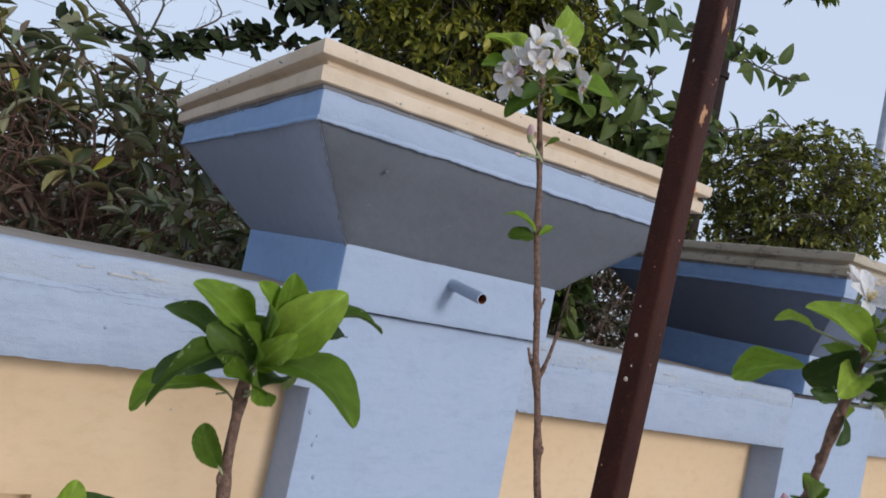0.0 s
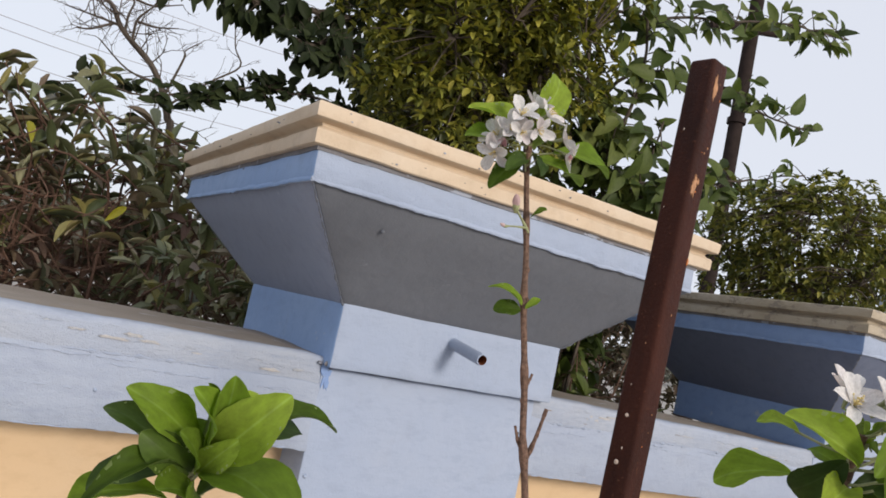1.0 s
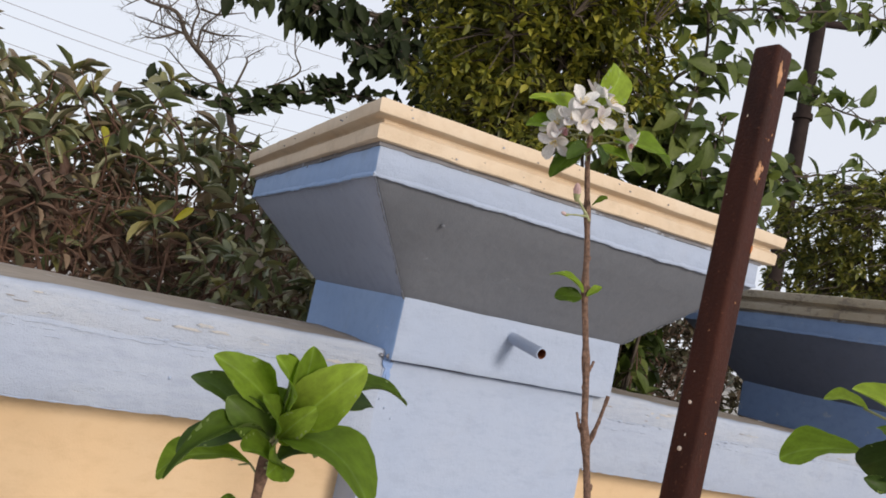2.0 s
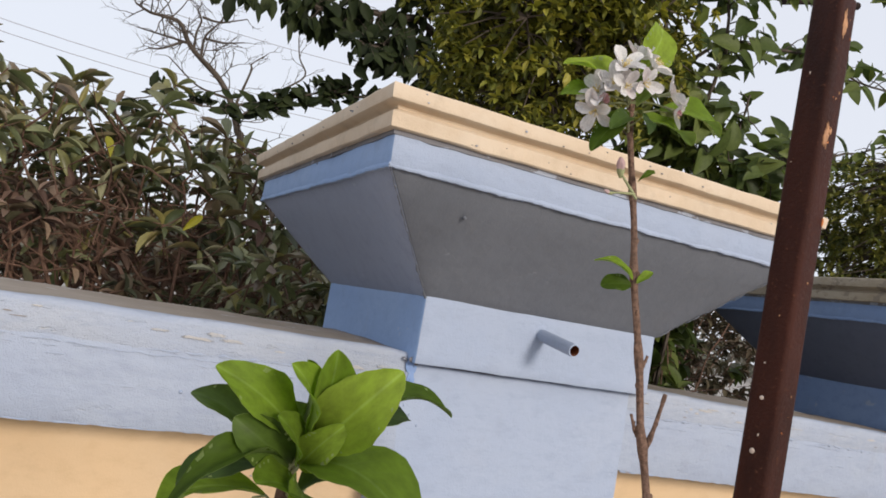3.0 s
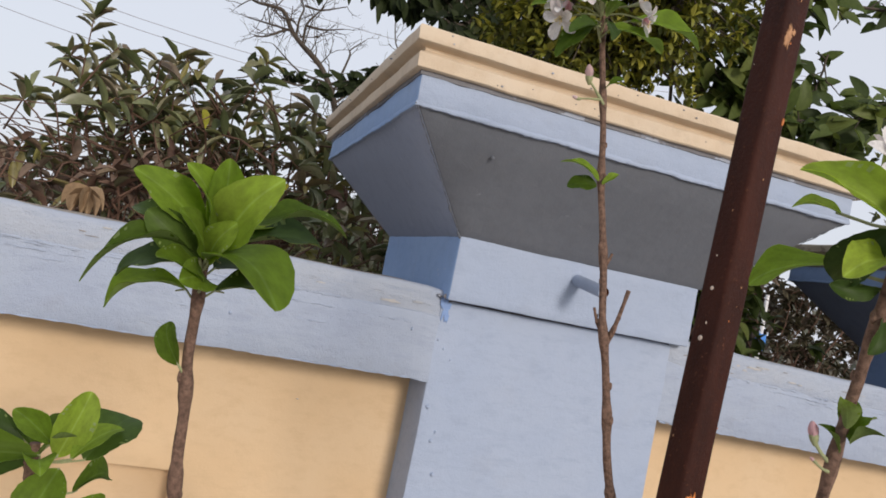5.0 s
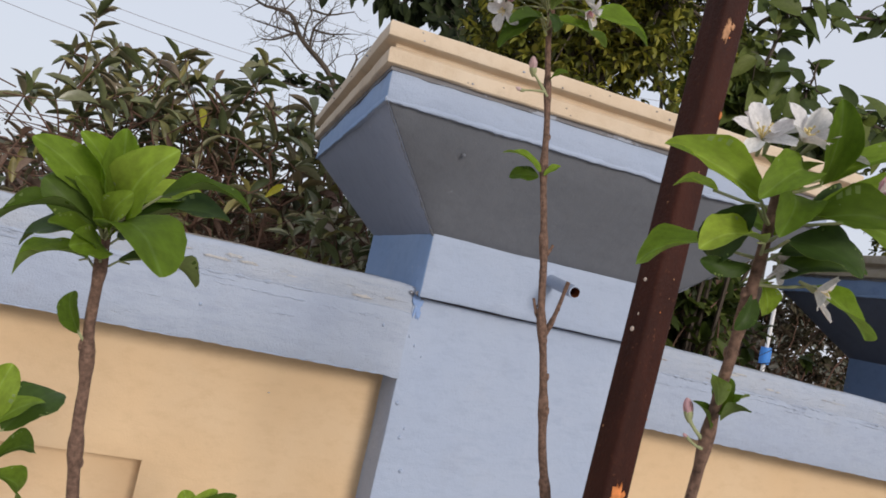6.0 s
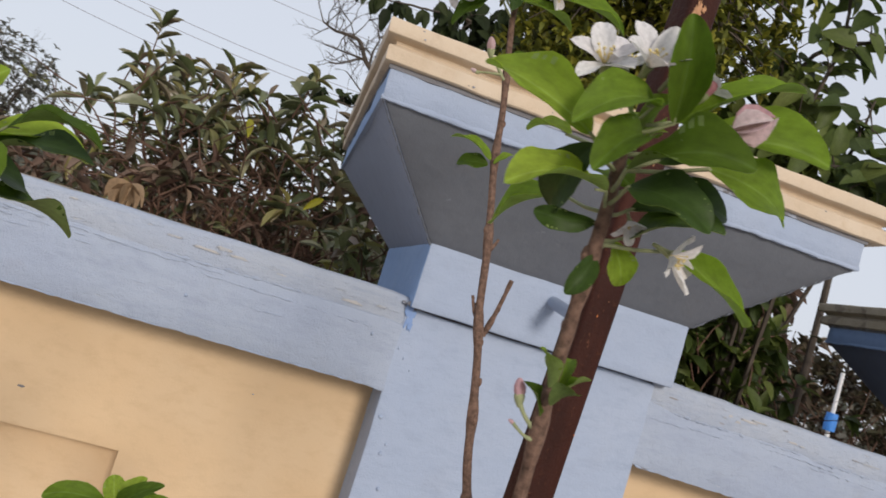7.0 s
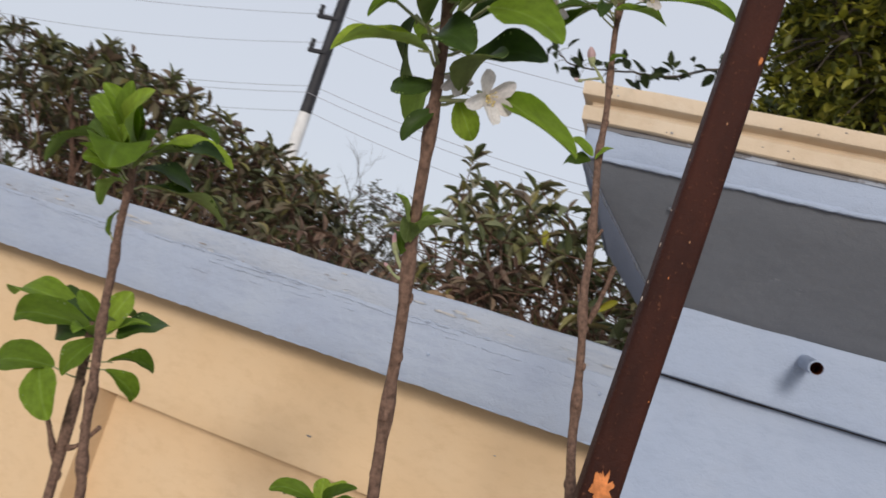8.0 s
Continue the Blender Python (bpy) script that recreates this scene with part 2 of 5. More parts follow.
DRY_LEAF = leafy("dry_brown_leaf", DRY_STOPS, glow=0.2, rough=0.7)
DRY_LEAF_I = leafy("dry_brown_leaf_mass", DRY_STOPS, True, 0.2, 0.7)
BOX_STOPS = [(0.045, 0.053, 0.015), (0.094, 0.107, 0.021), (0.169, 0.182, 0.034), (0.294, 0.294, 0.050), (0.450, 0.406, 0.075)]
BOX_LEAF = leafy("small_glossy_leaf", BOX_STOPS, glow=0.3)
BOX_LEAF_I = leafy("small_glossy_leaf_mass", BOX_STOPS, True, 0.3)
BUSH_STOPS = [(0.065, 0.081, 0.023), (0.130, 0.150, 0.039), (0.221, 0.227, 0.052), (0.351, 0.325, 0.078)]
BUSH_LEAF_I = leafy("bush_leaf_mass", BUSH_STOPS, True, 0.3)
BROAD_STOPS = [(0.041, 0.059, 0.019), (0.070, 0.103, 0.027), (0.115, 0.152, 0.040), (0.185, 0.220, 0.062)]
BROAD_LEAF = leafy("broad_dark_leaf", BROAD_STOPS, glow=0.35, rough=0.5, spec=0.2)
BROAD_LEAF_I = leafy("broad_dark_leaf_mass", BROAD_STOPS, True, 0.35, 0.5, spec=0.2)
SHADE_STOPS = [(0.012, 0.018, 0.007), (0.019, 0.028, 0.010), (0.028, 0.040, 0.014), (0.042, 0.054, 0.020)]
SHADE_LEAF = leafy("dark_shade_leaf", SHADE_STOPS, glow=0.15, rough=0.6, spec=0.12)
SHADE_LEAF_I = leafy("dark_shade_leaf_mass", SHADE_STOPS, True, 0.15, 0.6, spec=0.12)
FAR_STOPS = [(0.12, 0.13, 0.10), (0.16, 0.16, 0.13), (0.20, 0.18, 0.15)]
FAR_LEAF_I = leafy("hazy_far_foliage", FAR_STOPS, True, 0.3, 0.8)
SOIL = plain("dry_garden_soil", (0.345, 0.322, 0.292), 0.95, 0.25, 3.0, relief=0.8)
BLACK_PAINT = plain("black_pole_paint", (0.03, 0.03, 0.035), 0.55, 0.2, 8.0)
WHITE_PAINT = plain("white_pole_paint", (0.66, 0.66, 0.66), 0.6, 0.1, 8.0)
DARK_STEEL = plain("dark_lamp_post_paint", (0.030, 0.022, 0.020), 0.8, 0.25, 10.0, spec=0.05)
GREY_STEEL = plain("galvanised_steel", (0.30, 0.33, 0.38), 0.5, 0.15, 10.0, 0.3)
WIRE = plain("weathered_cable", (0.30, 0.30, 0.33), 0.7, 0.05, 5.0)
BLUE_PLASTIC = plain("bright_blue_plastic", (0.06, 0.22, 0.60), 0.4, 0.1, 20.0)


# ---- building helpers ----
def thing(name, at=(0, 0, 0), label="", category="", group="", kind=""):
    e = new(name)
    e.empty_display_size = 0.05
    e.location = at
    return tagged(e, label, category, group, kind)


def part(name, bm, material, parent, label="", smooth=True):
    me = bpy.data.meshes.new(name)
    bm.normal_update()
    bm.to_mesh(me)
    bm.free()
    for m in (material if isinstance(material, (list, tuple)) else [material]):
        me.materials.append(m)
    if smooth:
        me.shade_smooth()
        me.set_sharp_from_angle(angle=radians(38))
    return hang(name, me, parent, label)


def hang(name, me, parent, label="", m=None):
    ob = new(name, me)
    if m is not None:
        ob.matrix_basis = m
    if parent is not None:
        ob.parent = parent
        base = Matrix.Translation(parent.location) if parent.type == "EMPTY" else parent.matrix_basis
        ob.matrix_parent_inverse = base.inverted()
    return tagged(ob, label)


def wobble(bm, amp, freq=9.0, seed=0.0):
    off = Vector((seed, seed * 1.7, -seed))
    for v in bm.verts:
        p = v.co * freq + off
        v.co += amp * noise.noise_vector(p) + 0.4 * amp * noise.noise_vector(p * 4.3)


def hexa(c, bevel=0.004, step=0.05, amp=0.0014, seed=0.0, segs=2):
    """A solid on eight corners (bottom ring, top ring), with softened, slightly uneven plaster edges."""
    bm = bmesh.new()
    v = [bm.verts.new(p) for p in c]
    for q in ((3, 2, 1, 0), (4, 5, 6, 7), (0, 1, 5, 4), (1, 2, 6, 5), (2, 3, 7, 6), (3, 0, 4, 7)):
        bm.faces.new([v[i] for i in q])
    if bevel:
        bmesh.ops.bevel(bm, geom=bm.edges[:], offset=bevel, segments=segs, affect="EDGES", profile=0.5)
    for axis in range(3):
        lo, hi = min(p[axis] for p in c), max(p[axis] for p in c)
        cuts = min(int((hi - lo) / step), 90)
        for i in range(1, cuts):
            co, no = [0, 0, 0], [0, 0, 0]
            co[axis], no[axis] = lo + (hi - lo) * i / cuts, 1
            bmesh.ops.bisect_plane(bm, geom=bm.verts[:] + bm.edges[:] + bm.faces[:], plane_co=co, plane_no=no)
    if amp:
        wobble(bm, amp, 9.0, seed)
    return bm


def box(x0, x1, y0, y1, z0, z1, **k):
    return hexa([(x0, y0, z0), (x1, y0, z0), (x1, y1, z0), (x0, y1, z0), (x0, y0, z1), (x1, y0, z1), (x1, y1, z1), (x0, y1, z1)], **k)


def paint_faces(bm, test, index):
    bm.normal_update()
    for f in bm.faces:
        if test(f.normal, f.calc_center_median()):
            f.material_index = index


def tube(points, radii, sides=8, bm=None, lump=0.0, seed=0.0, cap=True):
    """A tapered, slightly lumpy rod along points."""
    bm = bm or bmesh.new()
    pts = [Vector(p) for p in points]
    ring0 = None
    side = None
    for i, p in enumerate(pts):
        d = (pts[min(i + 1, len(pts) - 1)] - pts[max(i - 1, 0)]).normalized()
        if side is None:
            side = d.orthogonal().normalized()
        side = (side - d * side.dot(d)).normalized()
        up = d.cross(side)
        r = radii[i] if isinstance(radii, (list, tuple)) else radii
        ring = []
        for k in range(sides):
            a = 2 * math.pi * k / sides
            rr = r * (1 + lump * noise.noise(Vector((k * 1.3, i * 0.9, seed))))
            ring.append(bm.verts.new(p + rr * (math.cos(a) * side + math.sin(a) * up)))
        if ring0:
            for k in range(sides):
                bm.faces.new((ring0[k], ring0[(k + 1) % sides], ring[(k + 1) % sides], ring[k]))
        elif cap:
            bm.faces.new(ring[::-1])
        ring0 = ring
    if cap:
        bm.faces.new(ring0)
    return bm


def curve_points(ctrl, n):
    """A smooth line of n pieces a span through control points."""
    c = [Vector(p) for p in ctrl]
    c = [c[0] * 2 - c[1]] + c + [c[-1] * 2 - c[-2]]
    out = []
    for i in range(1, len(c) - 2):
        for k in range(n):
            t = k / n
            a, b, d, e = c[i - 1], c[i], c[i + 1], c[i + 2]
            out.append(0.5 * ((2 * b) + (d - a) * t + (2 * a - 5 * b + 4 * d - e) * t * t + (3 * b - a - 3 * d + e) * t ** 3))
    out.append(c[-2])
    return out


def leaf_mesh(name, material, shape=0.5, fold=0.25, curl=0.3, twist=0.0, nu=9, nv=4, wave=0.0, stalk=0.0, tooth=0.0, full=0.75):
    """A blade of length 1 along +y and width 1, face up (+z): folded on the midrib, curled along its length."""
    vs, fs = [], []
    for i in range(nu + 1):
        u = 0.5 - 0.5 * math.cos(math.pi * i / nu)
        w = math.sin(math.pi * u ** shape) ** full if 0 < u < 1 else 0.0
        y = stalk + (1 - stalk) * u
        for j in range(nv + 1):
            s = 2 * j / nv - 1
            x = 0.5 * w * s * (1 + tooth * (i % 2) * abs(s))
            z = fold * abs(x) - curl * (u ** 2) * 0.5 + wave * abs(s) * math.sin(u * 9 + 2 * s)
            a = twist * u
            vs.append((x * math.cos(a) - z * math.sin(a), y, x * math.sin(a) + z * math.cos(a)))
    for i in range(nu):
        for j in range(nv):
            a = i * (nv + 1) + j
            fs.append((a, a + 1, a + nv + 2, a + nv + 1))
    if stalk:
        k = len(vs)
        for y, r in ((0.0, 0.012), (stalk + 0.02, 0.010)):
            vs += [(r * 2, y, 0.0), (-r, y, r), (-r, y, -r)]
        fs += [(k, k + 1, k + 4, k + 3), (k + 1, k + 2, k + 5, k + 4), (k + 2, k, k + 3, k + 5)]
    me = bpy.data.meshes.new(name)
    me.from_pydata(vs, [], fs)
    me.materials.append(material)
    me.shade_smooth()
    return me


def aim(base, tip, normal, width, stretch=1.0):
    """The pose that lays a unit blade from base to tip, facing normal."""
    y = Vector(tip) - Vector(base)
    ln = y.length
    y.normalize()
    z = Vector(normal)
    z = z - y * z.dot(y)
    if z.length < 1e-4:
        z = y.orthogonal()
    z.normalize()
    x = y.cross(z)
    return Matrix(((x[0] * width, y[0] * ln, z[0] * ln * stretch, base[0]), (x[1] * width, y[1] * ln, z[1] * ln * stretch, base[1]),
                   (x[2] * width, y[2] * ln, z[2] * ln * stretch, base[2]), (0, 0, 0, 1)))


def mass(name, mesh_list, poses, material, parent, label=""):
    """Many leaves joined into one mesh."""
    co, fc, n = [], [], 0
    for k, m in enumerate(poses):
        src = mesh_list[k % len(mesh_list)]
        co += [m @ v.co for v in src.vertices]
        fc += [tuple(i + n for i in p.vertices) for p in src.polygons]
        n += len(src.vertices)
    me = bpy.data.meshes.new(name)
    me.from_pydata(co, [], fc)
    me.materials.append(material)
    me.shade_smooth()
    return tagged(hang(name, me, parent, label), kind="stuff")


def foliage(poses, meshes, meshes_mass, mass_material, parent, singles=250, label="", name="leaf"):
    """The leaves nearest the wall one by one, the rest joined."""
    order = sorted(poses, key=lambda m: m.translation.y)
    for k, m in enumerate(order[:singles]):
        hang(name, meshes[k % len(meshes)], parent, label, m)
    if order[singles:]:
        mass("foliage", meshes_mass, order[singles:], mass_material, parent)


def unit(rng):
    while True:
        v = Vector((rng.uniform(-1, 1), rng.uniform(-1, 1), rng.uniform(-1, 1)))
        if 0.05 < v.length < 1:
            return v.normalized()


def ragged_patch(w, h, seed, thick=0.0006, n=64):
    """A thin flake of torn outline, w by h about the origin, facing -y."""
    b = bmesh.new()
    rim = []
    for k in range(n):
        t = 2 * math.pi * k / n
        q = Vector((math.cos(t) * 1.7, math.sin(t) * 1.7, seed))
        rag = 0.78 + 0.40 * noise.noise(q) + 0.34 * noise.noise(q * 2.7) + 0.20 * noise.noise(q * 7.3)
        rim.append((w * max(0.12, rag) * math.cos(t), h * max(0.12, rag) * math.sin(t)))
    back = [b.verts.new((x, 0.0004, y)) for x, y in rim]
    front = [b.verts.new((x * 0.92, -thick, y * 0.92)) for x, y in rim]
    heart = b.verts.new((0, -thick * 1.5, 0))
    for k in range(n):
        b.faces.new((back[k], back[(k + 1) % n], front[(k + 1) % n], front[k]))
        b.faces.new((front[k], front[(k + 1) % n], heart))
    return b


# ---- the boundary wall ----
ground = bmesh.new()
bmesh.ops.create_grid(ground, x_segments=60, y_segments=60, size=400)
for v in ground.verts:
    v.co.z = 0.03 * noise.noise(v.co * 0.05)
tagged(part("ground", ground, SOIL, None), "dry brown garden soil reaching the horizon", "ground", kind="structure")

COPE_Z0, COPE_Z1 = 1.287, 1.452
FACE, BACK = 0.012, 0.36
wall = thing("wall_front", (0, 0.1, 0), "pale blue plastered boundary wall with recessed apricot panels", "wall", kind="structure")


def cut_sheet(xs, zs, solid, y0, y1, bevel, amp, seed):
    """A slab between y0 and y1 made of the cells of a grid that solid(x, z) keeps, with softened edges."""
    bm = bmesh.new()
    grid = {}

    def vert(i, k):
        if (i, k) not in grid:
            grid[i, k] = bm.verts.new((xs[i], y0, zs[k]))
        return grid[i, k]
    for i in range(len(xs) - 1):
        for k in range(len(zs) - 1):
            if solid((xs[i] + xs[i + 1]) / 2, (zs[k] + zs[k + 1]) / 2):
                bm.faces.new((vert(i, k), vert(i + 1, k), vert(i + 1, k + 1), vert(i, k + 1)))
    front = bm.faces[:]
    ext = bmesh.ops.extrude_face_region(bm, geom=front)
    for v in [g for g in ext["geom"] if isinstance(g, bmesh.types.BMVert)]:
        v.co.y = y1
    bmesh.ops.recalc_face_normals(bm, faces=bm.faces[:])
    bm.normal_update()
    sharp = [e for e in bm.edges if len(e.link_faces) == 2 and e.calc_face_angle() > 1.2 and max(v.co.y for v in e.verts) < y0 + 1e-4]
    bmesh.ops.bevel(bm, geom=sharp, offset=bevel, segments=2, affect="EDGES", profile=0.5)
    wobble(bm, amp, 9.0, seed)
    return bm


def spaced(stops, fine, near=(-1.8, 2.4)):
    """Grid lines through all stops, closely spaced where the wall is near."""
    out = [stops[0]]
    for p, q in zip(stops, stops[1:]):
        step = fine if q > near[0] and p < near[1] else 0.4
        n = max(1, round((q - p) / step))
        out += [p + (q - p) * (i + 1) / n for i in range(n)]
    return out


PIERS = ((0.0, 0.48), (1.498, 1.98))
in_pier = lambda x: any(p < x < q for p, q in PIERS)
xs = spaced([-7.0, -1.8, 0.0, 0.48, 1.498, 1.98, 2.6, 9.0], 0.035)
zs = spaced([0.0, 0.6, 0.9, COPE_Z0, 1.404, 1.436], 0.035)
frame_mesh = cut_sheet(xs, zs, lambda x, z: in_pier(x) or COPE_Z0 < z < 1.404, FACE, BACK, 0.0028, 0.0015, 1.0)
paint_faces(frame_mesh, lambda n, c: c.z > COPE_Z0 - 0.004 and not in_pier(c.x), 1)
part("frame", frame_mesh, [PALE_BLUE, RAIL_BLUE], wall, "pale blue plaster frame of pilasters and rail")
for x0, x1, seed in ((-7.0, -1.8, 1.0), (-1.8, 0.030, 1.0), (0.450, 1.530, 2.0), (1.950, 2.6, 3.0), (2.6, 9.0, 3.0)):
    st = 0.03 if x1 - x0 < 2 else 0.12
    top = box(x0, x1, FACE + 0.0012, BACK + 0.006, 1.392, COPE_Z1, bevel=0.010, step=st, amp=0.0042, seed=seed + 5, segs=3)
    paint_faces(top, lambda n, c: n.z > 0.85 and c.y > 0.040, 1)
    part("coping_top", top, [COPE_BLUE, TOPSKIN], wall, "peeling pale blue coping with a bare cement top")


def panel(x0, x1, insets):
    """A recessed panel with shallow sunk fields in it."""
    y0, y1 = 0.112, 0.300
    stops = sorted({x0, x1, *[e for ab in insets for e in ab]})
    xs = spaced(stops, 0.05)
    zs = spaced([0.0, 0.32, 1.054, COPE_Z0 + 0.01], 0.05)
    sunk = lambda x, z: 0.32 < z < 1.054 and any(p < x < q for p, q in insets)
    part("panel_board", cut_sheet(xs, zs, lambda x, z: not sunk(x, z), y0, y1, 0.0018, 0.0011, x0), PANEL, wall, "apricot-painted panel")
    for p, q in insets:
        part("sunk_field", box(p - 0.01, q + 0.01, y0 + 0.066, y1 - 0.005, 0.31, 1.064, bevel=0.0, step=0.07, amp=0.0008), PANEL, wall, "sunk apricot field")


panel(-7.0, 0.002, [(-3.1, -1.83), (-1.068, -0.384)])
panel(0.478, 1.500, [(0.80, 1.18)])
panel(1.978, 9.0, [(2.4, 3.1)])
for x, z, w in ((-0.563, 1.118, 0.006), (-0.20, 1.205, 0.003)):
    g = bmesh.new()
    bmesh.ops.create_icosphere(g, subdivisions=2, radius=1.0, matrix=Matrix.Translation((x, 0.112, z)) @ Matrix.Diagonal((w, 0.0012, w * 0.35, 1)))
    wobble(g, 0.0012, 300)
    part("dirt_spot", g, GRIME_SHADE, wall, "small dark dirt spot")

# plaster blobs and drips on the pilaster face
for x, z, r in ((0.011, 1.248, 0.0042), (0.029, 1.190, 0.0036), (0.044, 1.132, 0.004), (0.034, 1.206, 0.0025),
                (-0.045, 1.372, 0.003), (0.035, 1.335, 0.0022), (0.019, 1.352, 0.0025), (0.006, 1.366, 0.002), (-0.35, 1.345, 0.003)):
    b = bmesh.new()
    bmesh.ops.create_icosphere(b, subdivisions=2, radius=r, matrix=Matrix.Translation((x, FACE, z)))
    wobble(b, r * 0.3, 300)
    part("plaster_blob", b, PALE_BLUE, wall)
for x, y, z, w in ((0.002, -0.001, 1.442, 0.007), (0.012, 0.006, 1.438, 0.004), (-0.008, 0.010, 1.440, 0.005)):
    g = bmesh.new()
    bmesh.ops.create_icosphere(g, subdivisions=2, radius=1.0, matrix=Matrix.Translation((x, y, z)) @ Matrix.Diagonal((w, 0.003, w * 0.6, 1)))
    wobble(g, 0.002, 250, x)
    part("dirt_spot", g, GRIME_SHADE, wall, "small dark dirt spot")
rr = random.Random(17)


def paint_ridge(x, z, ln, thick, k):
    """A broken, ragged line of raised paint along the rail."""
    n = max(8, int(ln / 0.004))
    sl = rr.gauss(0, 0.012)
    pts = [Vector((x + ln * i / n, FACE - 0.0002, z + sl * ln * i / n)) + 0.0022 * noise.noise_vector(Vector((x * 9 + i * 0.22, k, 0))) for i in range(n + 1)]
    for p in pts:
        p.y = FACE - 0.0002
    rad = [max(0.0002, thick * min(1.0, i / 3, (n - i) / 3) * (0.55 + 1.5 * noise.noise(Vector((i * 0.35, k * 3.1, 0))))) for i in range(n + 1)]
    part("plaster_ridge", tube(pts, rad, 6), RAIL_BLUE, wall)


for k in range(44):
    x, ln = rr.uniform(-1.5, 2.3), rr.uniform(0.02, 0.10)
    z = rr.choice((1.392, 1.388, 1.381, 1.372, 1.355)) + rr.gauss(0, 0.005)
    if not (in_pier(x) or in_pier(x + ln)):
        paint_ridge(x, z, ln, 0.0015, k)
for k, (z, thick) in enumerate(((1.3995, 0.0026), (1.3935, 0.0019), (1.3860, 0.0014))):
    x = -1.7
    while x < 2.3:
        ln = rr.uniform(0.10, 0.34)
        if not (in_pier(x) or in_pier(x + ln)):
            paint_ridge(x, z + rr.gauss(0, 0.0012), ln, thick, 60 + k)
        x += ln + rr.uniform(0.01, 0.10) * (1 + k)
for x, z, w, h in ((0.008, 1.424, 0.0085, 0.022), (0.012, 1.408, 0.005, 0.012), (0.001, 1.432, 0.006, 0.010)):
    b = ragged_patch(w, h, x * 300, 0.0012)
    b.transform(Matrix.Translation((x, FACE - 0.0006, z)))
    part("paint_drip", b, DRIP_AND_SHADED_BLUE, wall, "darker blue overpaint below the cap")
# torn paint on the coping: bare cream undercoat and short dark cracks
for k in range(72):
    x = rr.uniform(-1.6, 2.3)
    if in_pier(x - 0.04) or in_pier(x + 0.04):
        continue
    crack = k % 2
    z = rr.uniform(1.404, 1.438) if crack else rr.uniform(1.412, 1.440)
    b = ragged_patch(rr.uniform(0.004, 0.016), rr.uniform(0.0006, 0.0014), k, 0.0003, 40) if crack else ragged_patch(rr.uniform(0.006, 0.034), rr.uniform(0.0014, 0.0034), k, 0.0004, 48)
    b.transform(Matrix.Translation((x, FACE - 0.0004, z)))
    part("bare_crack" if crack else "bare_patch", b, TOPSKIN if crack else BARE_CREAM, wall, "dark crack in the paint" if crack else "bare cream patch")


# ragged paint along the lower edge of the rail
for k, (x0, x1) in enumerate(((-1.75, -0.004), (0.484, 1.494), (1.984, 2.55))):
    n = int((x1 - x0) / 0.006)
    pts = [Vector((x0 + (x1 - x0) * i / n, FACE + 0.0012, COPE_Z0 + 0.0006)) + 0.0011 * noise.noise_vector(Vector((i * 0.31, k * 7, 0))) for i in range(n + 1)]
    part("paint_edge", tube(pts, [max(0.0004, 0.0011 + 0.0018 * noise.noise(Vector((i * 0.42, k * 3, 5)))) for i in range(n + 1)], 6), PALE_BLUE, wall, "thick ragged paint edge")

# the wall follows the ground, which falls a little past the pier
def fall(x):
    rows = ((-9.0, 0.0125), (-3.0, 0.0115), (-0.02, 0.005), (0.01, 0.0), (0.47, 0.0), (0.50, -0.004), (1.485, -0.034), (1.98, -0.038), (9.5, -0.08))
    for (p, zp), (q, zq) in zip(rows, rows[1:]):
        if x <= q:
            return zp + (zq - zp) * (x - p) / (q - p)
    return rows[-1][1]


for piece in wall.children:
    for v in piece.data.vertices:
        v.co.z += fall(v.co.x) * min(1.0, max(0.0, v.co.z))


# ---- planters on the piers ----
def ring_sweep(x0, x1, y0, y1, profile, step=0.035):
    """A moulding swept round a rectangle; profile rows are outward offset and height."""
    bm = bmesh.new()
    rings = []
    nx, ny = max(2, int((x1 - x0) / step)), max(2, int((y1 - y0) / step))
    for off, z in profile:
        a, b, c, d = x0 - off, x1 + off, y0 - off, y1 + off
        pts = [(a + (b - a) * i / nx, c) for i in range(nx)] + [(b, c + (d - c) * i / ny) for i in range(ny)]
        pts += [(b - (b - a) * i / nx, d) for i in range(nx)] + [(a, d - (d - c) * i / ny) for i in range(ny)]
        rings.append([bm.verts.new((*p, z)) for p in pts])
    for r0, r1 in zip(rings, rings[1:]):
        k = len(r0)
        for i in range(k):
            bm.faces.new((r0[i], r0[(i + 1) % k], r1[(i + 1) % k], r1[i]))
    bm.faces.new(rings[0][::-1])
    bm.faces.new(rings[-1])
    return bm


def pier_planter(dx, dz, worn, label):
    cap = thing("pier_planter", (dx + 0.25, 0.25, 1.44 + dz), label, "planter", "planters along the wall")
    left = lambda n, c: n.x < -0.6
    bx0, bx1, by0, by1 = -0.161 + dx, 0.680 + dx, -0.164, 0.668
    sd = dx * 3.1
    # left ends get a deeper blue, their skylit shade painted in
    shade = DRIP_AND_SHADED_BLUE if worn else SHADED_END_BLUE
    neck = box(dx, 0.5 + dx, -0.013, 0.512, 1.438 + dz, 1.553 + dz, bevel=0.003, step=0.016, amp=0.0018, seed=sd)
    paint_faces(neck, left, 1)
    part("neck", neck, [PALE_BLUE, shade], cap, "blue-painted neck, its left end coloured deeper for shade")
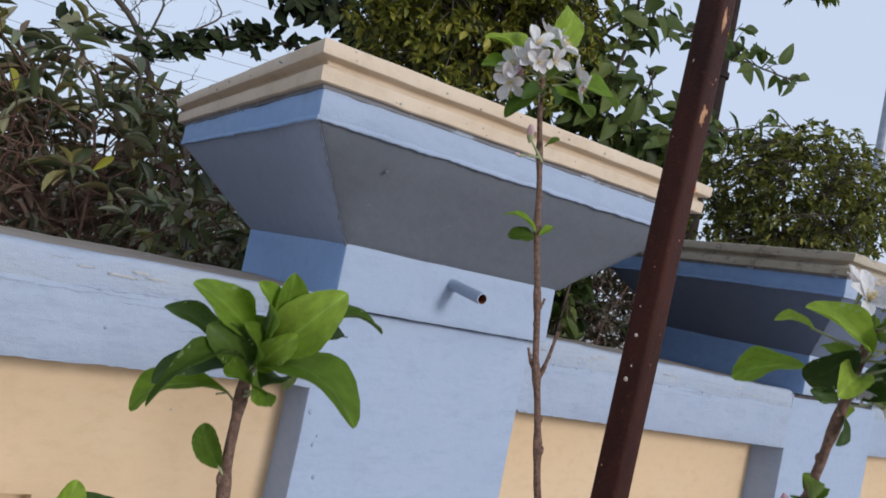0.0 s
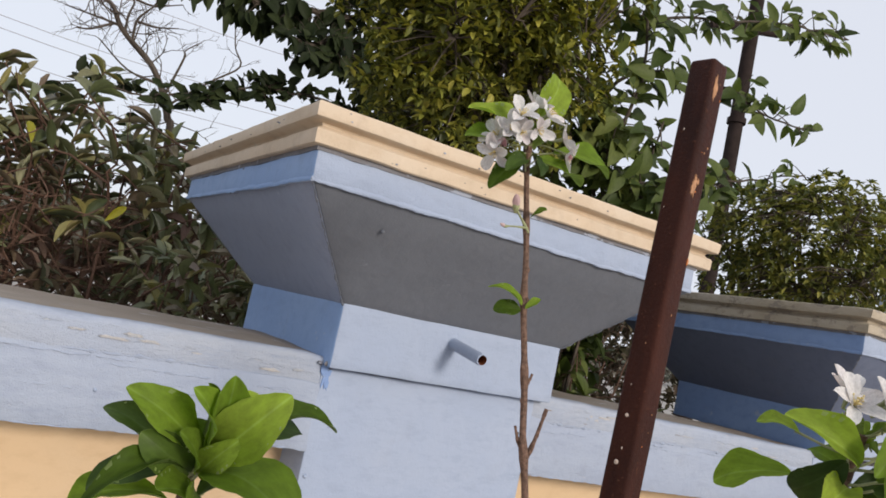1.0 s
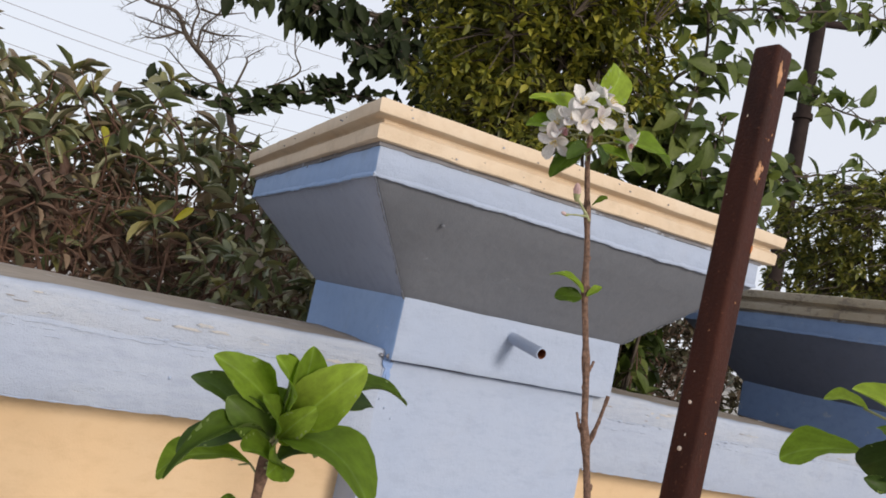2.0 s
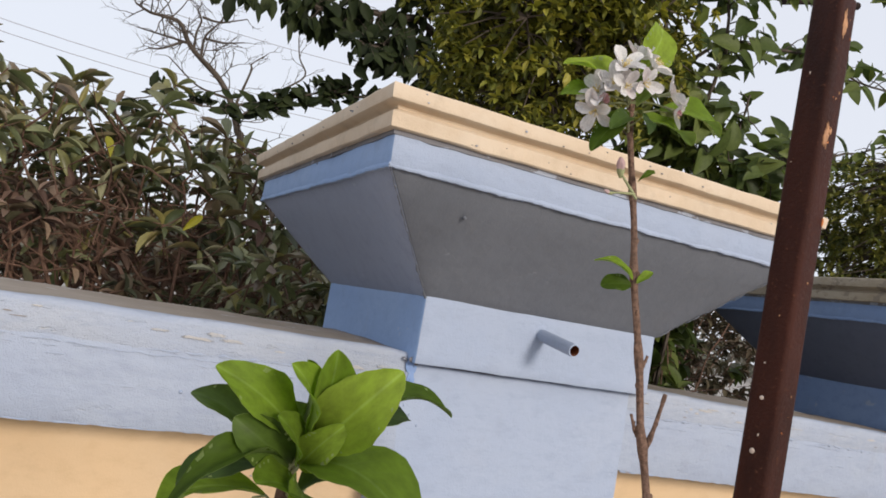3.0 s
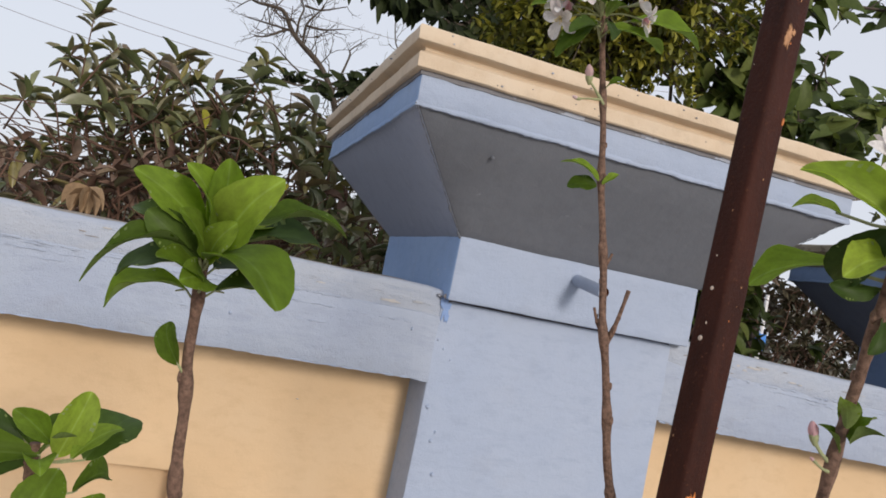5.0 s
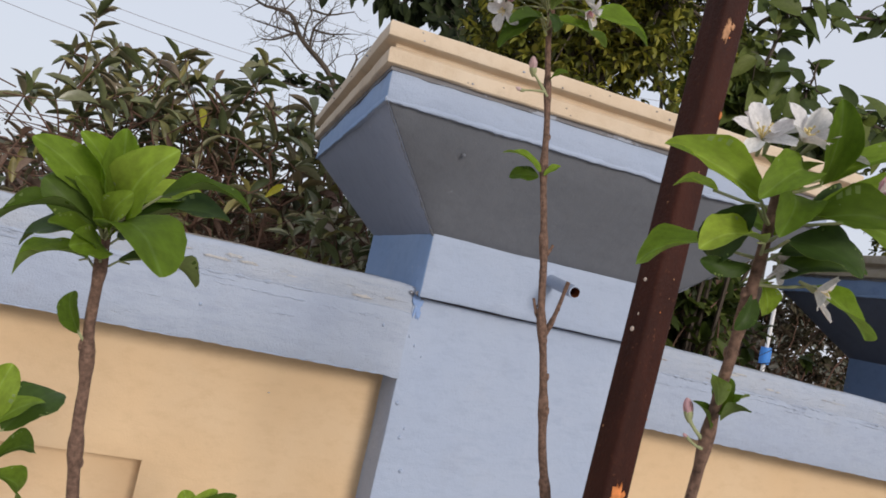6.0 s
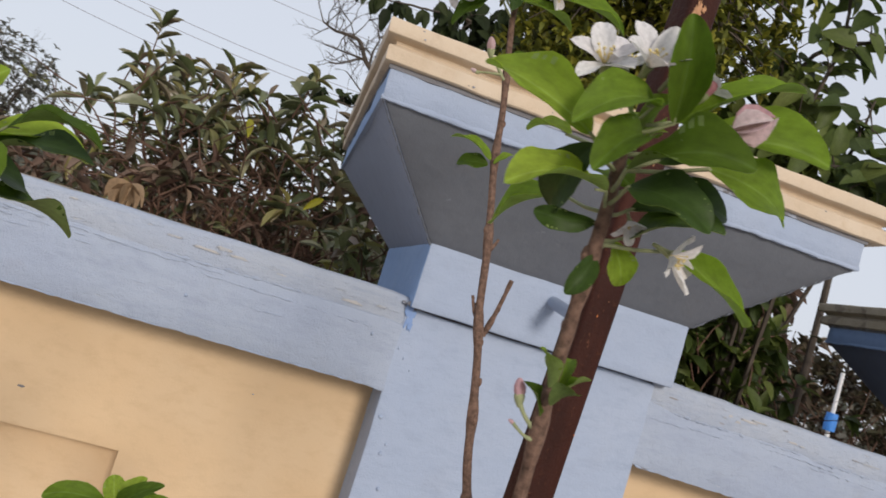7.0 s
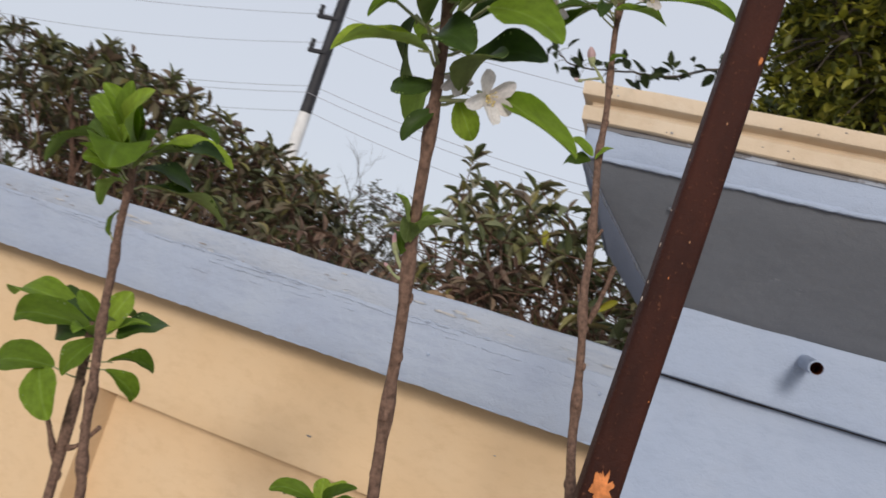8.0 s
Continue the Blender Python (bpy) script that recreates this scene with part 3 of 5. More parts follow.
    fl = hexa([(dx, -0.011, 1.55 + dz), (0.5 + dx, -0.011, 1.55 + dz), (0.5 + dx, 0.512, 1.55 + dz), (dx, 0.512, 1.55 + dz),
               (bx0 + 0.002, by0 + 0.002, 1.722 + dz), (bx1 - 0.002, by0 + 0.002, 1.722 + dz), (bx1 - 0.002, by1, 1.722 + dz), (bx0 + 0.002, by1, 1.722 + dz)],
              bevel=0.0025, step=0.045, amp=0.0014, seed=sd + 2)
    # left face takes the copy with bluish skylight painted in
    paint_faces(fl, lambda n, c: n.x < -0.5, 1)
    part("flare", fl, [SLATE_BLUE, SLATE_BLUE] if worn else [GREY, GREY_SKYLIT], cap, "dark slate flared underside" if worn else "grey-painted flared underside")
    bd = box(bx0, bx1, by0, by1, 1.719 + dz, 1.774 + dz, bevel=0.0035, step=0.022, amp=0.0026, seed=sd + 4)
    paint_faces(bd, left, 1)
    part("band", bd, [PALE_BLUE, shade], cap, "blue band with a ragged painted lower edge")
    prof = [(-0.004, 1.7700), (0.0095, 1.7705), (0.0115, 1.7722), (0.0126, 1.7915), (0.0105, 1.7945), (0.0040, 1.7968), (0.0016, 1.8000), (0.0034, 1.8035), (0.0090, 1.8058),
            (0.0166, 1.8070), (0.0196, 1.8090), (0.0218, 1.8268), (0.0200, 1.8300), (0.0130, 1.8320), (-0.05, 1.834), (-0.056, 1.828), (-0.06, 1.785)]
    tr = ring_sweep(bx0, bx1 + 0.02, by0, by1 + 0.02, [(o, z + dz) for o, z in prof])
    wobble(tr, 0.0014, 22, sd + 1)
    part("trim", tr, OLD_CREAM if worn else CREAM, cap, "weathered cream moulding" if worn else "cream-painted two-step moulding")
    # dark strip: grime plus the moulding's own shadow painted on the band
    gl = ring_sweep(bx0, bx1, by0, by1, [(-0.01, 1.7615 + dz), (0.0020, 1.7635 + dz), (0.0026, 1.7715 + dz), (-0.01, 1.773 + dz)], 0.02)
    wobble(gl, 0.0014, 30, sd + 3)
    part("grime_line", gl, GRIME_SHADE, cap, "dark line of grime and painted shade under the moulding")
    lp = ring_sweep(bx0, bx1, by0, by1, [(-0.012, 1.7175 + dz), (0.0, 1.7168 + dz), (0.0010, 1.7185 + dz), (0.0009, 1.7215 + dz), (0.0002, 1.7245 + dz), (-0.01, 1.726 + dz)], 0.006)
    for v in lp.verts:
        v.co.z += 0.0022 * noise.noise(v.co * 14 + Vector((sd, 0, 0))) + 0.0014 * noise.noise(v.co * 55) + 0.0012 * noise.noise(v.co * 170)
        v.co += 0.0005 * noise.noise_vector(v.co * 160)
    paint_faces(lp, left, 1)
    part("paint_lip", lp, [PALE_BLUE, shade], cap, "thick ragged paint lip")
    soil = box(bx0 + 0.05, bx1 - 0.03, by0 + 0.05, by1 - 0.03, 1.74 + dz, 1.800 + dz, bevel=0.0, step=0.04, amp=0.008, seed=sd + 7)
    part("soil", soil, SOIL, cap, "dark crumbly potting soil")
    for (x0, y0), (x1, y1) in (((dx, -0.011), (bx0, by0)), ((0.4975 + dx, -0.009), (bx1 - 0.0045, by0 + 0.002))):
        pts = [Vector((x0, y0, 1.548 + dz)).lerp(Vector((x1, y1, 1.720 + dz)), k / 60) for k in range(61)]
        pts = [p + 0.0016 * noise.noise_vector(p * 110) for p in pts]
        part("corner_seam", tube(pts, [max(0.0003, 0.0010 + 0.0022 * noise.noise(p * 90)) for p in pts], 6), GREY, cap, "rough plaster seam on the corner")
    # dark slab behind the narrow gap, coloured as the shadow line under the neck
    slot = box(dx + 0.008, 0.474 + dx, 0.0135, 0.4, 1.395 + dz, 1.447 + dz, bevel=0.0, step=0.05, amp=0.001)
    part("bed_joint", slot, JOINT_SHADOW, cap, "dark slab painting the shadow in the joint under the neck")
    return cap


cap_near = pier_planter(0.0, 0.0, False, "flared plaster planter, grey underside, blue band, cream moulding")
pier_planter(1.5, -0.024, True, "weathered flared plaster planter, slate underside, stained cream moulding")

# specks of dirt on the moulding and the band
rd = random.Random(29)
for k in range(26):
    on_face = k % 3
    x = rd.uniform(-0.15, 0.68)
    p = (x, -0.164 - 0.0212, rd.uniform(1.811, 1.826)) if on_face == 0 else (x, -0.164 - 0.0122, rd.uniform(1.774, 1.791)) if on_face == 1 else (-0.161 - 0.0212, rd.uniform(-0.15, 0.5), rd.uniform(1.811, 1.829))
    w = rd.uniform(0.0008, 0.0021)
    g = bmesh.new()
    bmesh.ops.create_icosphere(g, subdivisions=1, radius=1.0, matrix=Matrix.Translation(p) @ Matrix.Diagonal((w * 1.4, 0.0009, w * 0.8, 1)))
    part("dirt_spot", g, GRIME_SHADE, cap_near, "small dark dirt spot")
for y, z, w in ((0.115, 1.770, 0.007), (0.21, 1.764, 0.005), (0.40, 1.768, 0.006)):
    g = bmesh.new()
    bmesh.ops.create_icosphere(g, subdivisions=2, radius=1.0, matrix=Matrix.Translation((-0.162, y, z)) @ Matrix.Diagonal((0.002, w * 0.5, w, 1)))
    wobble(g, 0.002, 250, y)
    part("dirt_spot", g, GRIME_SHADE, cap_near, "small dark dirt spot")

# nail heads on the flare and chips on the band
for p, r in (((-0.012, -0.127, 1.676), 0.0035),):
    b = bmesh.new()
    bmesh.ops.create_icosphere(b, subdivisions=2, radius=r, matrix=Matrix.Translation(p))
    part("nail_head", b, GREY, cap_near)


# ---- drain pipe through the neck ----
def drain_pipe():
    d = thing("drain_pipe", (0.238, 0.0, 1.522), "short painted steel drain pipe with a rusty open mouth", "pipe")
    a, c = Vector((0.238, 0.012, 1.523)), Vector((0.236, -0.118, 1.504))
    ax = (c - a).normalized()
    s = ax.orthogonal().normalized()
    u = ax.cross(s)
    bm = bmesh.new()
    rows = [(a, 0.0122), (a + ax * 0.006, 0.0128), (a + ax * 0.014, 0.0112), (c - ax * 0.012, 0.0110), (c - ax * 0.002, 0.0112), (c, 0.0108), (c, 0.0090)]
    inner = [(c, 0.0090), (c - ax * 0.05, 0.0088)]

    def rings(rows, bm):
        old = None
        for p, r in rows:
            ring = [bm.verts.new(p + r * (1 + 0.03 * noise.noise(p * 90 + s * k)) * (math.cos(k * math.pi / 12) * s + math.sin(k * math.pi / 12) * u)) for k in range(24)]
            if old:
                for k in range(24):
                    bm.faces.new((old[k], old[(k + 1) % 24], ring[(k + 1) % 24], ring[k]))
            old = ring
        return old
    rings(rows, bm)
    part("pipe_wall", bm, PALE_BLUE, d)
    bm = bmesh.new()
    bm.faces.new(rings(inner, bm))
    part("bore", bm, PIPE_IN, d, "rust-brown pipe bore")
    b = bmesh.new()
    bmesh.ops.create_icosphere(b, subdivisions=3, radius=0.021, matrix=Matrix.Translation((0.237, -0.009, 1.521)) @ Matrix.Diagonal((1, 0.28, 1, 1)))
    wobble(b, 0.002, 120)
    part("mortar_collar", b, PALE_BLUE, d)


drain_pipe()


# ---- steel post ----
def steel_post():
    post = thing("steel_post", (-0.057, -0.704, 0.0), "slightly leaning square steel post, chipped red-brown oxide paint", "post")
    cx, cy, h, top = 0.0199 - 0.0515 * 1.5, -0.6824 - 0.0145 * 1.5, 0.0142, 1.868
    lean = Matrix.Identity(4)
    lean[0][2], lean[1][2] = 0.0515, 0.0145
    turn = Matrix.Translation((cx, cy, 0)) @ lean @ Matrix.Rotation(radians(POST_TURN), 4, "Z")
    b0 = [(-h, -h, -0.05), (h, -h, -0.05), (h, h, -0.05), (-h, h, -0.05), (-h, -h, top), (h, -h, top), (h, h, top), (-h, h, top)]
    bm = hexa(b0, bevel=0.0045, step=0.06, amp=0.0004, segs=3)
    bm.transform(turn)
    part("post_body", bm, RUSTY, post)
    for u, z, r in ((0.001, 1.507, 0.0019), (0.002, 1.463, 0.0024)):
        b = bmesh.new()
        bmesh.ops.create_icosphere(b, subdivisions=2, radius=r, matrix=turn @ Matrix.Translation((-h, u, z)) @ Matrix.Diagonal((0.3, 1, 1, 1)))
        part("hole_rim", b, DOT, post, "pale filled screw hole")
    for z, du, w, hh, mat in ((1.839, -0.004, 0.0046, 0.016, PALE_SCRAPE), (1.737, -0.006, 0.0042, 0.014, PALE_SCRAPE), (1.741, -0.0005, 0.0022, 0.004, PALE_SCRAPE), (1.662, 0.010, 0.0017, 0.004, SCRAPE), (1.321, 0.000, 0.0090, 0.017, SCRAPE)):
        b = ragged_patch(w, hh, z * 40)
        b.transform(turn @ Matrix.Translation((du, -h, z)))
        part("scraped_patch", b, mat, post, "scraped patch showing bright primer")
    rg = random.Random(3)
    for k in range(26):
        side = k % 3 == 0
        b = bmesh.new()
        r, z, u = rg.uniform(0.0004, 0.0008), rg.uniform(1.25, 1.85), rg.uniform(-0.8, 0.8) * h
        bmesh.ops.create_icosphere(b, subdivisions=1, radius=r, matrix=turn @ Matrix.Translation((-h, u, z) if side else (u, -h, z)) @ Matrix.Diagonal((1, 1, rg.uniform(1, 2.6), 1)))
        part("paint_chip", b, (DOT, PALE_SCRAPE, SCRAPE)[k % 3 if k % 5 else 1], post, "tiny bare chip")


POST_TURN = 11.0
steel_post()


# ---- young apple trees in front of the wall ----
PETALS = [leaf_mesh("petal", PETAL, 1.35, 0.3, cu, 0.0, 8, 4, 0.03, 0.0, 0.0, 0.40) for cu in (-0.55, -0.25, 0.3)]
PINK_PETALS = [leaf_mesh("petal", ROSE, 1.15, 0.8, cu, 0.0, 6, 4, 0.0, 0.0) for cu in (0.5, 0.8)]


def grown_blade(bend, cup, curl, twist, wave, seed, upper):
    """One apple leaf of length 1 and width 1: an upper and a paler lower skin, cupped on the midrib, arched, with fine teeth."""
    vs, fs, nu, nv = [], [], 20, 6
    ph = seed * 1.7
    for skin in (0, 1):
        for i in range(nu + 1):
            u = 0.5 - 0.5 * math.cos(math.pi * i / nu)
            w = math.sin(math.pi * u ** 1.18) ** 0.50 if 0 < i < nu else 0.0
            for j in range(nv + 1):
                q = 2 * j / nv - 1
                edge = abs(q) ** 3
                x = 0.5 * w * q * (1 + edge * (0.035 * (i % 2) + 0.05 * math.sin(5 * u + ph)))
                z = bend * 4 * u * (1 - u) + cup * 0.20 * w * abs(q) ** 1.5 - curl * max(0.0, u - 0.6) ** 2 + wave * edge * w * math.sin(u * 10 + ph + 2.0 * q)
                a = twist * (u - 0.3)
                z -= skin * (0.005 + 0.006 * (1 - abs(q)))
                vs.append((x * math.cos(a) - z * math.sin(a), u, x * math.sin(a) + z * math.cos(a)))
    n = (nu + 1) * (nv + 1)
    for i in range(nu):
        for j in range(nv):
            p = i * (nv + 1) + j
            fs.append((p, p + 1, p + nv + 2, p + nv + 1))
    fs += [tuple(k + n for k in f[::-1]) for f in fs]
    me = bpy.data.meshes.new("apple_leaf")
    me.from_pydata(vs, [], fs)
    me.materials.append(upper)
    me.materials.append(APPLE_UNDER)
    for k, f in enumerate(me.polygons):
        f.material_index = 0 if k < nu * nv else 1
    me.shade_smooth()
    return me


def grow_leaf(tree, base, tip, width, normal, bend=0.12, cup=0.5, seed=0, foot=None, shaded=False):
    """A leaf from base to tip whose upper side faces normal, on a stalk from foot."""
    r = random.Random(seed)
    me = grown_blade(bend, cup, r.uniform(0.1, 0.7), r.uniform(-0.6, 0.6), r.uniform(0.02, 0.055), seed, APPLE_SHADED if shaded else APPLE_LEAF)
    leaf = hang("leaf", me, tree, "", aim(base, tip, normal, width))
    if foot is not None:
        b, f = Vector(base), Vector(foot)
        if (b - f).length > 0.003:
            d = (Vector(tip) - b) * 0.12
            part("leaf_stalk", tube([f, f.lerp(b, 0.5) - Vector((0, 0, 0.001)), b, b + d], [0.0010, 0.0008, 0.0008, 0.0005], 6), SEPAL, tree)
    return leaf


def grow_leaves(tree, rows, stem_at, seed, shaded=()):
    """Rows: base, tip, width, facing, arch and cup; stem_at(z) is the stem's centre at that height; the last argument
    lists leaves coloured darker for shade.
    """
    for k, (bx, by, bz, tx, ty, tz, w, nx, ny, nz, bend, cup) in enumerate(rows):
        grow_leaf(tree, (bx, by, bz), (tx, ty, tz), w, (nx, ny, nz), bend, cup, seed + k, stem_at(bz - 0.006), k in shaded)


def put_leaves(tree, rows, k0=0):
    for k, (bx, by, bz, tx, ty, tz, w, face) in enumerate(rows):
        n = Vector((0.12 * math.sin(3 * k), -face, 1.0 - face + 0.25))
        grow_leaf(tree, (bx, by, bz), (tx, ty, tz), w * 0.9, n, 0.06 + 0.10 * ((k * 7 + k0) % 4) / 3, 0.4 + 0.1 * (k % 3), 40 * k0 + k + int(abs(tx) * 900))


def blossom(tree, at, towards, size, rng, pink=False):
    """Five spread petals round a tuft of stamens on a short green calyx."""
    at, d = Vector(at), Vector(towards).normalized()
    s = d.orthogonal().normalized()
    u = d.cross(s)
    b = tube([at - d * size * 0.55, at - d * size * 0.12, at], [size * 0.05, size * 0.10, size * 0.13], 7)
    heart = part("bud_calyx" if pink else "calyx", b, SEPAL, tree, "green calyx")
    a0 = rng.uniform(0, 6)
    for k in range(5):
        a = a0 + k * 2 * math.pi / 5 + rng.uniform(-0.15, 0.15)
        out = math.cos(a) * s + math.sin(a) * u
        lift = rng.uniform(0.1, 0.9) if not pink else rng.uniform(2.6, 4.0)
        dirn = (out + d * lift).normalized()
        ln = size * rng.uniform(0.85, 1.1)
        src = PINK_PETALS[k % 2] if pink else PETALS[rng.randrange(3)]
        hang("petal", src, heart, "", aim(at + out * size * 0.05, at + dirn * ln, d - out * 0.4 if not pink else out, ln * (0.54 if not pink else 0.5)))
    if not pink:
        st = bmesh.new()
        for k in range(12):
            dd = (d + 0.5 * unit(rng)).normalized()
            tip = at + dd * size * rng.uniform(0.3, 0.45)
            tube([at, tip], [size * 0.012, size * 0.010], 4, st)
            bmesh.ops.create_icosphere(st, subdivisions=1, radius=size * 0.035, matrix=Matrix.Translation(tip))
        tagged(part("stamen_tuft", st, STAMEN, heart, "pale yellow stamens"), kind="stuff")


def flower_bud(tree, at, towards, size, petals=None):
    """A closed bud: a green cup holding an egg of rolled petals."""
    at, d = Vector(at), Vector(towards).normalized()
    cup = part("bud_calyx", tube([at - d * size * 0.7, at - d * size * 0.3, at, at + d * size * 0.25], [size * 0.12, size * 0.30, size * 0.36, size * 0.30], 9), SEPAL, tree, "green calyx")
    prof = [(0.0, 0.30), (0.3, 0.37), (0.6, 0.36), (0.9, 0.25), (1.1, 0.10)]
    part("rolled_petals", tube([at + d * size * k for k, _ in prof], [size * r for _, r in prof], 10, None, 0.15, size * 900), petals or PINK, cup, "rolled pink petals")


def stem(tree, ctrl, r0, r1, name="stem", knots=True, n=5):
    pts = curve_points(ctrl, n)
    m = len(pts) - 1
    rad = []
    for i in range(m + 1):
        r = r0 + (r1 - r0) * i / m
        if knots and i % 7 in (2, 3):
            r *= 1.30
        rad.append(r)
    green = name == "flower_stalk"
    rod = tube(pts, rad, 10, None, 0.10, ctrl[0][0] * 50)
    if knots and not green:
        for i in range(2, m, 3):
            if pts[i].z > 1.0:
                a = i * 2.4
                spur = Vector((math.cos(a), math.sin(a), 0.9)) * rad[i]
                bmesh.ops.create_icosphere(rod, subdivisions=2, radius=rad[i] * 0.62, matrix=Matrix.Translation(pts[i] + spur * 0.85) @ Matrix.Diagonal((0.8, 0.8, 1.7, 1)))
    return part(name, rod, SEPAL if green else BARK_YOUNG, tree, "green stalk" if green else "reddish-brown young bark")


rng = random.Random(11)

# slim whip with the blossom cluster
whip = thing("apple_sapling", (0.09, -0.70, 0.0), "slim apple whip topped by white blossom", "sapling", "apple saplings")
WHIP = [(0.09, -0.70, 0.0), (0.07, -0.67, 0.5), (0.022, -0.632, 1.1)]
for k in range(13):
    z = 1.25 + 0.0425 * k
    d = z - 1.55
    WHIP.append((-0.0624 - 0.1775 * d + 0.098 * d * d + 0.0012 * math.sin(k * 2.2), -0.5993 + 0.0816 * d, z))
stem(whip, WHIP, 0.0046, 0.0026, n=4)
stem(whip, [(-0.037, -0.605, 1.440), (-0.032, -0.608, 1.464), (-0.028, -0.611, 1.493)], 0.0024, 0.0016, "twig")
stem(whip, [(-0.046, -0.603, 1.452), (-0.052, -0.602, 1.463), (-0.055, -0.601, 1.471)], 0.0020, 0.0010, "twig")
stem(whip, [(-0.055, -0.603, 1.510), (-0.050, -0.603, 1.518), (-0.048, -0.603, 1.524)], 0.0020, 0.0010, "twig")
stem(whip, [(-0.085, -0.600, 1.660), (-0.096, -0.597, 1.673), (-0.102, -0.595, 1.680)], 0.0013, 0.0010, "flower_stalk")
stem(whip, [(-0.087, -0.600, 1.664), (-0.098, -0.596, 1.663), (-0.109, -0.592, 1.661)], 0.0011, 0.0008, "flower_stalk")
grow_leaves(whip, [
    (-0.111, -0.602, 1.753, -0.176, -0.590, 1.763, 0.0307, -0.1, -0.75, 0.55, 0.08, 0.45),
    (-0.105, -0.605, 1.768, -0.082, -0.600, 1.822, 0.0387, 0.1, -0.95, 0.2, 0.08, 0.45),
    (-0.134, -0.595, 1.743, -0.171, -0.585, 1.738, 0.0236, -0.2, -0.8, 0.5, 0.08, 0.45),
    (-0.109, -0.600, 1.735, -0.145, -0.605, 1.690, 0.0213, -0.5, -0.8, 0.3, 0.08, 0.45),
    (-0.111, -0.606, 1.728, -0.147, -0.630, 1.705, 0.0165, 0, -0.7, 0.7, 0.08, 0.45),
    (-0.094, -0.602, 1.733, -0.043, -0.615, 1.719, 0.0296, 0.3, -0.75, 0.6, 0.08, 0.45),
    (-0.073, -0.598, 1.746, 0.015, -0.590, 1.749, 0.0278, 0.2, -0.7, 0.7, 0.08, 0.45),
    (-0.112, -0.608, 1.751, -0.126, -0.628, 1.759, 0.0193, 0, -0.8, 0.6, 0.08, 0.45),
    (-0.102, -0.604, 1.736, -0.101, -0.625, 1.714, 0.0148, 0.2, -0.7, 0.6, 0.08, 0.45),
], lambda z: (-0.0625 - 0.1775 * (min(z, 1.752) - 1.55), -0.5993 + 0.0816 * (min(z, 1.752) - 1.55), min(z, 1.752)), 400, (4, 8))
put_leaves(whip, [
    (-0.075, -0.600, 1.589, -0.113, -0.593, 1.601, 0.019, 0.6), (-0.076, -0.600, 1.584, -0.102, -0.591, 1.579, 0.021, 0.8),
    (-0.072, -0.602, 1.586, -0.059, -0.606, 1.599, 0.009, 0.6), (-0.087, -0.601, 1.675, -0.072, -0.605, 1.688, 0.005, 0.6)], 2)
for at, to, sz in (((-0.1380, -0.6220, 1.7610), (-0.25, -0.75, 0.55), 0.0155),
                   ((-0.1070, -0.6220, 1.7710), (0.3, -0.75, 0.5), 0.0155),
                   ((-0.1100, -0.6060, 1.7810), (0.1, -0.4, 0.9), 0.015),
                   ((-0.1400, -0.6150, 1.7480), (-0.5, -0.8, 0.1), 0.014),
                   ((-0.1480, -0.6060, 1.7400), (-0.85, -0.5, 0.2), 0.015),
                   ((-0.1460, -0.6040, 1.7240), (-0.7, -0.5, -0.55), 0.015),
                   ((-0.0750, -0.6120, 1.7580), (0.8, -0.5, 0.35), 0.0145),
                   ((-0.0660, -0.6100, 1.7450), (0.7, -0.6, -0.35), 0.0135),
                   ((-0.1190, -0.6280, 1.7520), (0.1, -1, -0.25), 0.013),
                   ((-0.1360, -0.6260, 1.7440), (-0.2, -1, -0.2), 0.0125)):
    blossom(whip, at, to, sz * 1.32, rng)
    reach = Vector(at) - Vector(to).normalized() * sz * 0.5
    stem(whip, [(-0.0965, -0.5835, 1.748), ((reach.x - 0.0965) / 2, (reach.y - 0.5835) / 2, (reach.z + 1.748) / 2 + 0.003), tuple(reach)], 0.0009, 0.0008, "flower_stalk", knots=False)
blossom(whip, (-0.1460, -0.6120, 1.7310), (-0.3, -0.8, 0.3), 0.010, rng, True)
blossom(whip, (-0.0690, -0.6140, 1.7430), (0.3, -0.6, -0.4), 0.008, rng, True)
flower_bud(whip, (-0.103, -0.595, 1.683), (-0.3, -0.2, 0.9), 0.0105, BLUSH)
flower_bud(whip, (-0.1095, -0.592, 1.661), (-1, 0, 0.2), 0.0050, BLUSH)

def rosette(tree, at, n, ln, rise, seed):
    """Half-open young leaves round a shoot tip."""
    r = random.Random(seed)
    at = Vector(at)
    for k in range(n):
        a = k * 2.4 + r.uniform(-0.3, 0.3)
        out = Vector((math.cos(a), math.sin(a), 0))
        d = (out + Vector((0, 0, r.uniform(*rise)))).normalized()
        L = ln * r.uniform(0.75, 1.15)
        b0 = at + out * 0.002 + Vector((0, 0, r.uniform(-0.012, 0.006)))
        grow_leaf(tree, b0, b0 + d * L, L * r.uniform(0.50, 0.62), Vector((0, 0, 1)) - out * 0.5, 0.10, 0.7, seed * 10 + k)


# leafy sapling
leafy_tree = thing("apple_sapling", (-0.32, -0.70, 0.0), "young apple sapling with a tuft of fresh green leaves", "sapling", "apple saplings")
LEAFY = [(-0.32, -0.70, 0.0), (-0.335, -0.705, 0.6), (-0.355, -0.722, 1.0)]
for k in range(10):
    z = 1.17 + 0.032 * k
    d = z - 1.4
    LEAFY.append((-0.4037 - 0.0765 * d + 0.2866 * d * d + 0.0008 * math.sin(k * 2.4), -0.7626 - 0.12 * d, z))
stem(leafy_tree, LEAFY, 0.0044, 0.0030, n=4)


def leafy_stem(z):
    d = min(z, 1.452) - 1.4
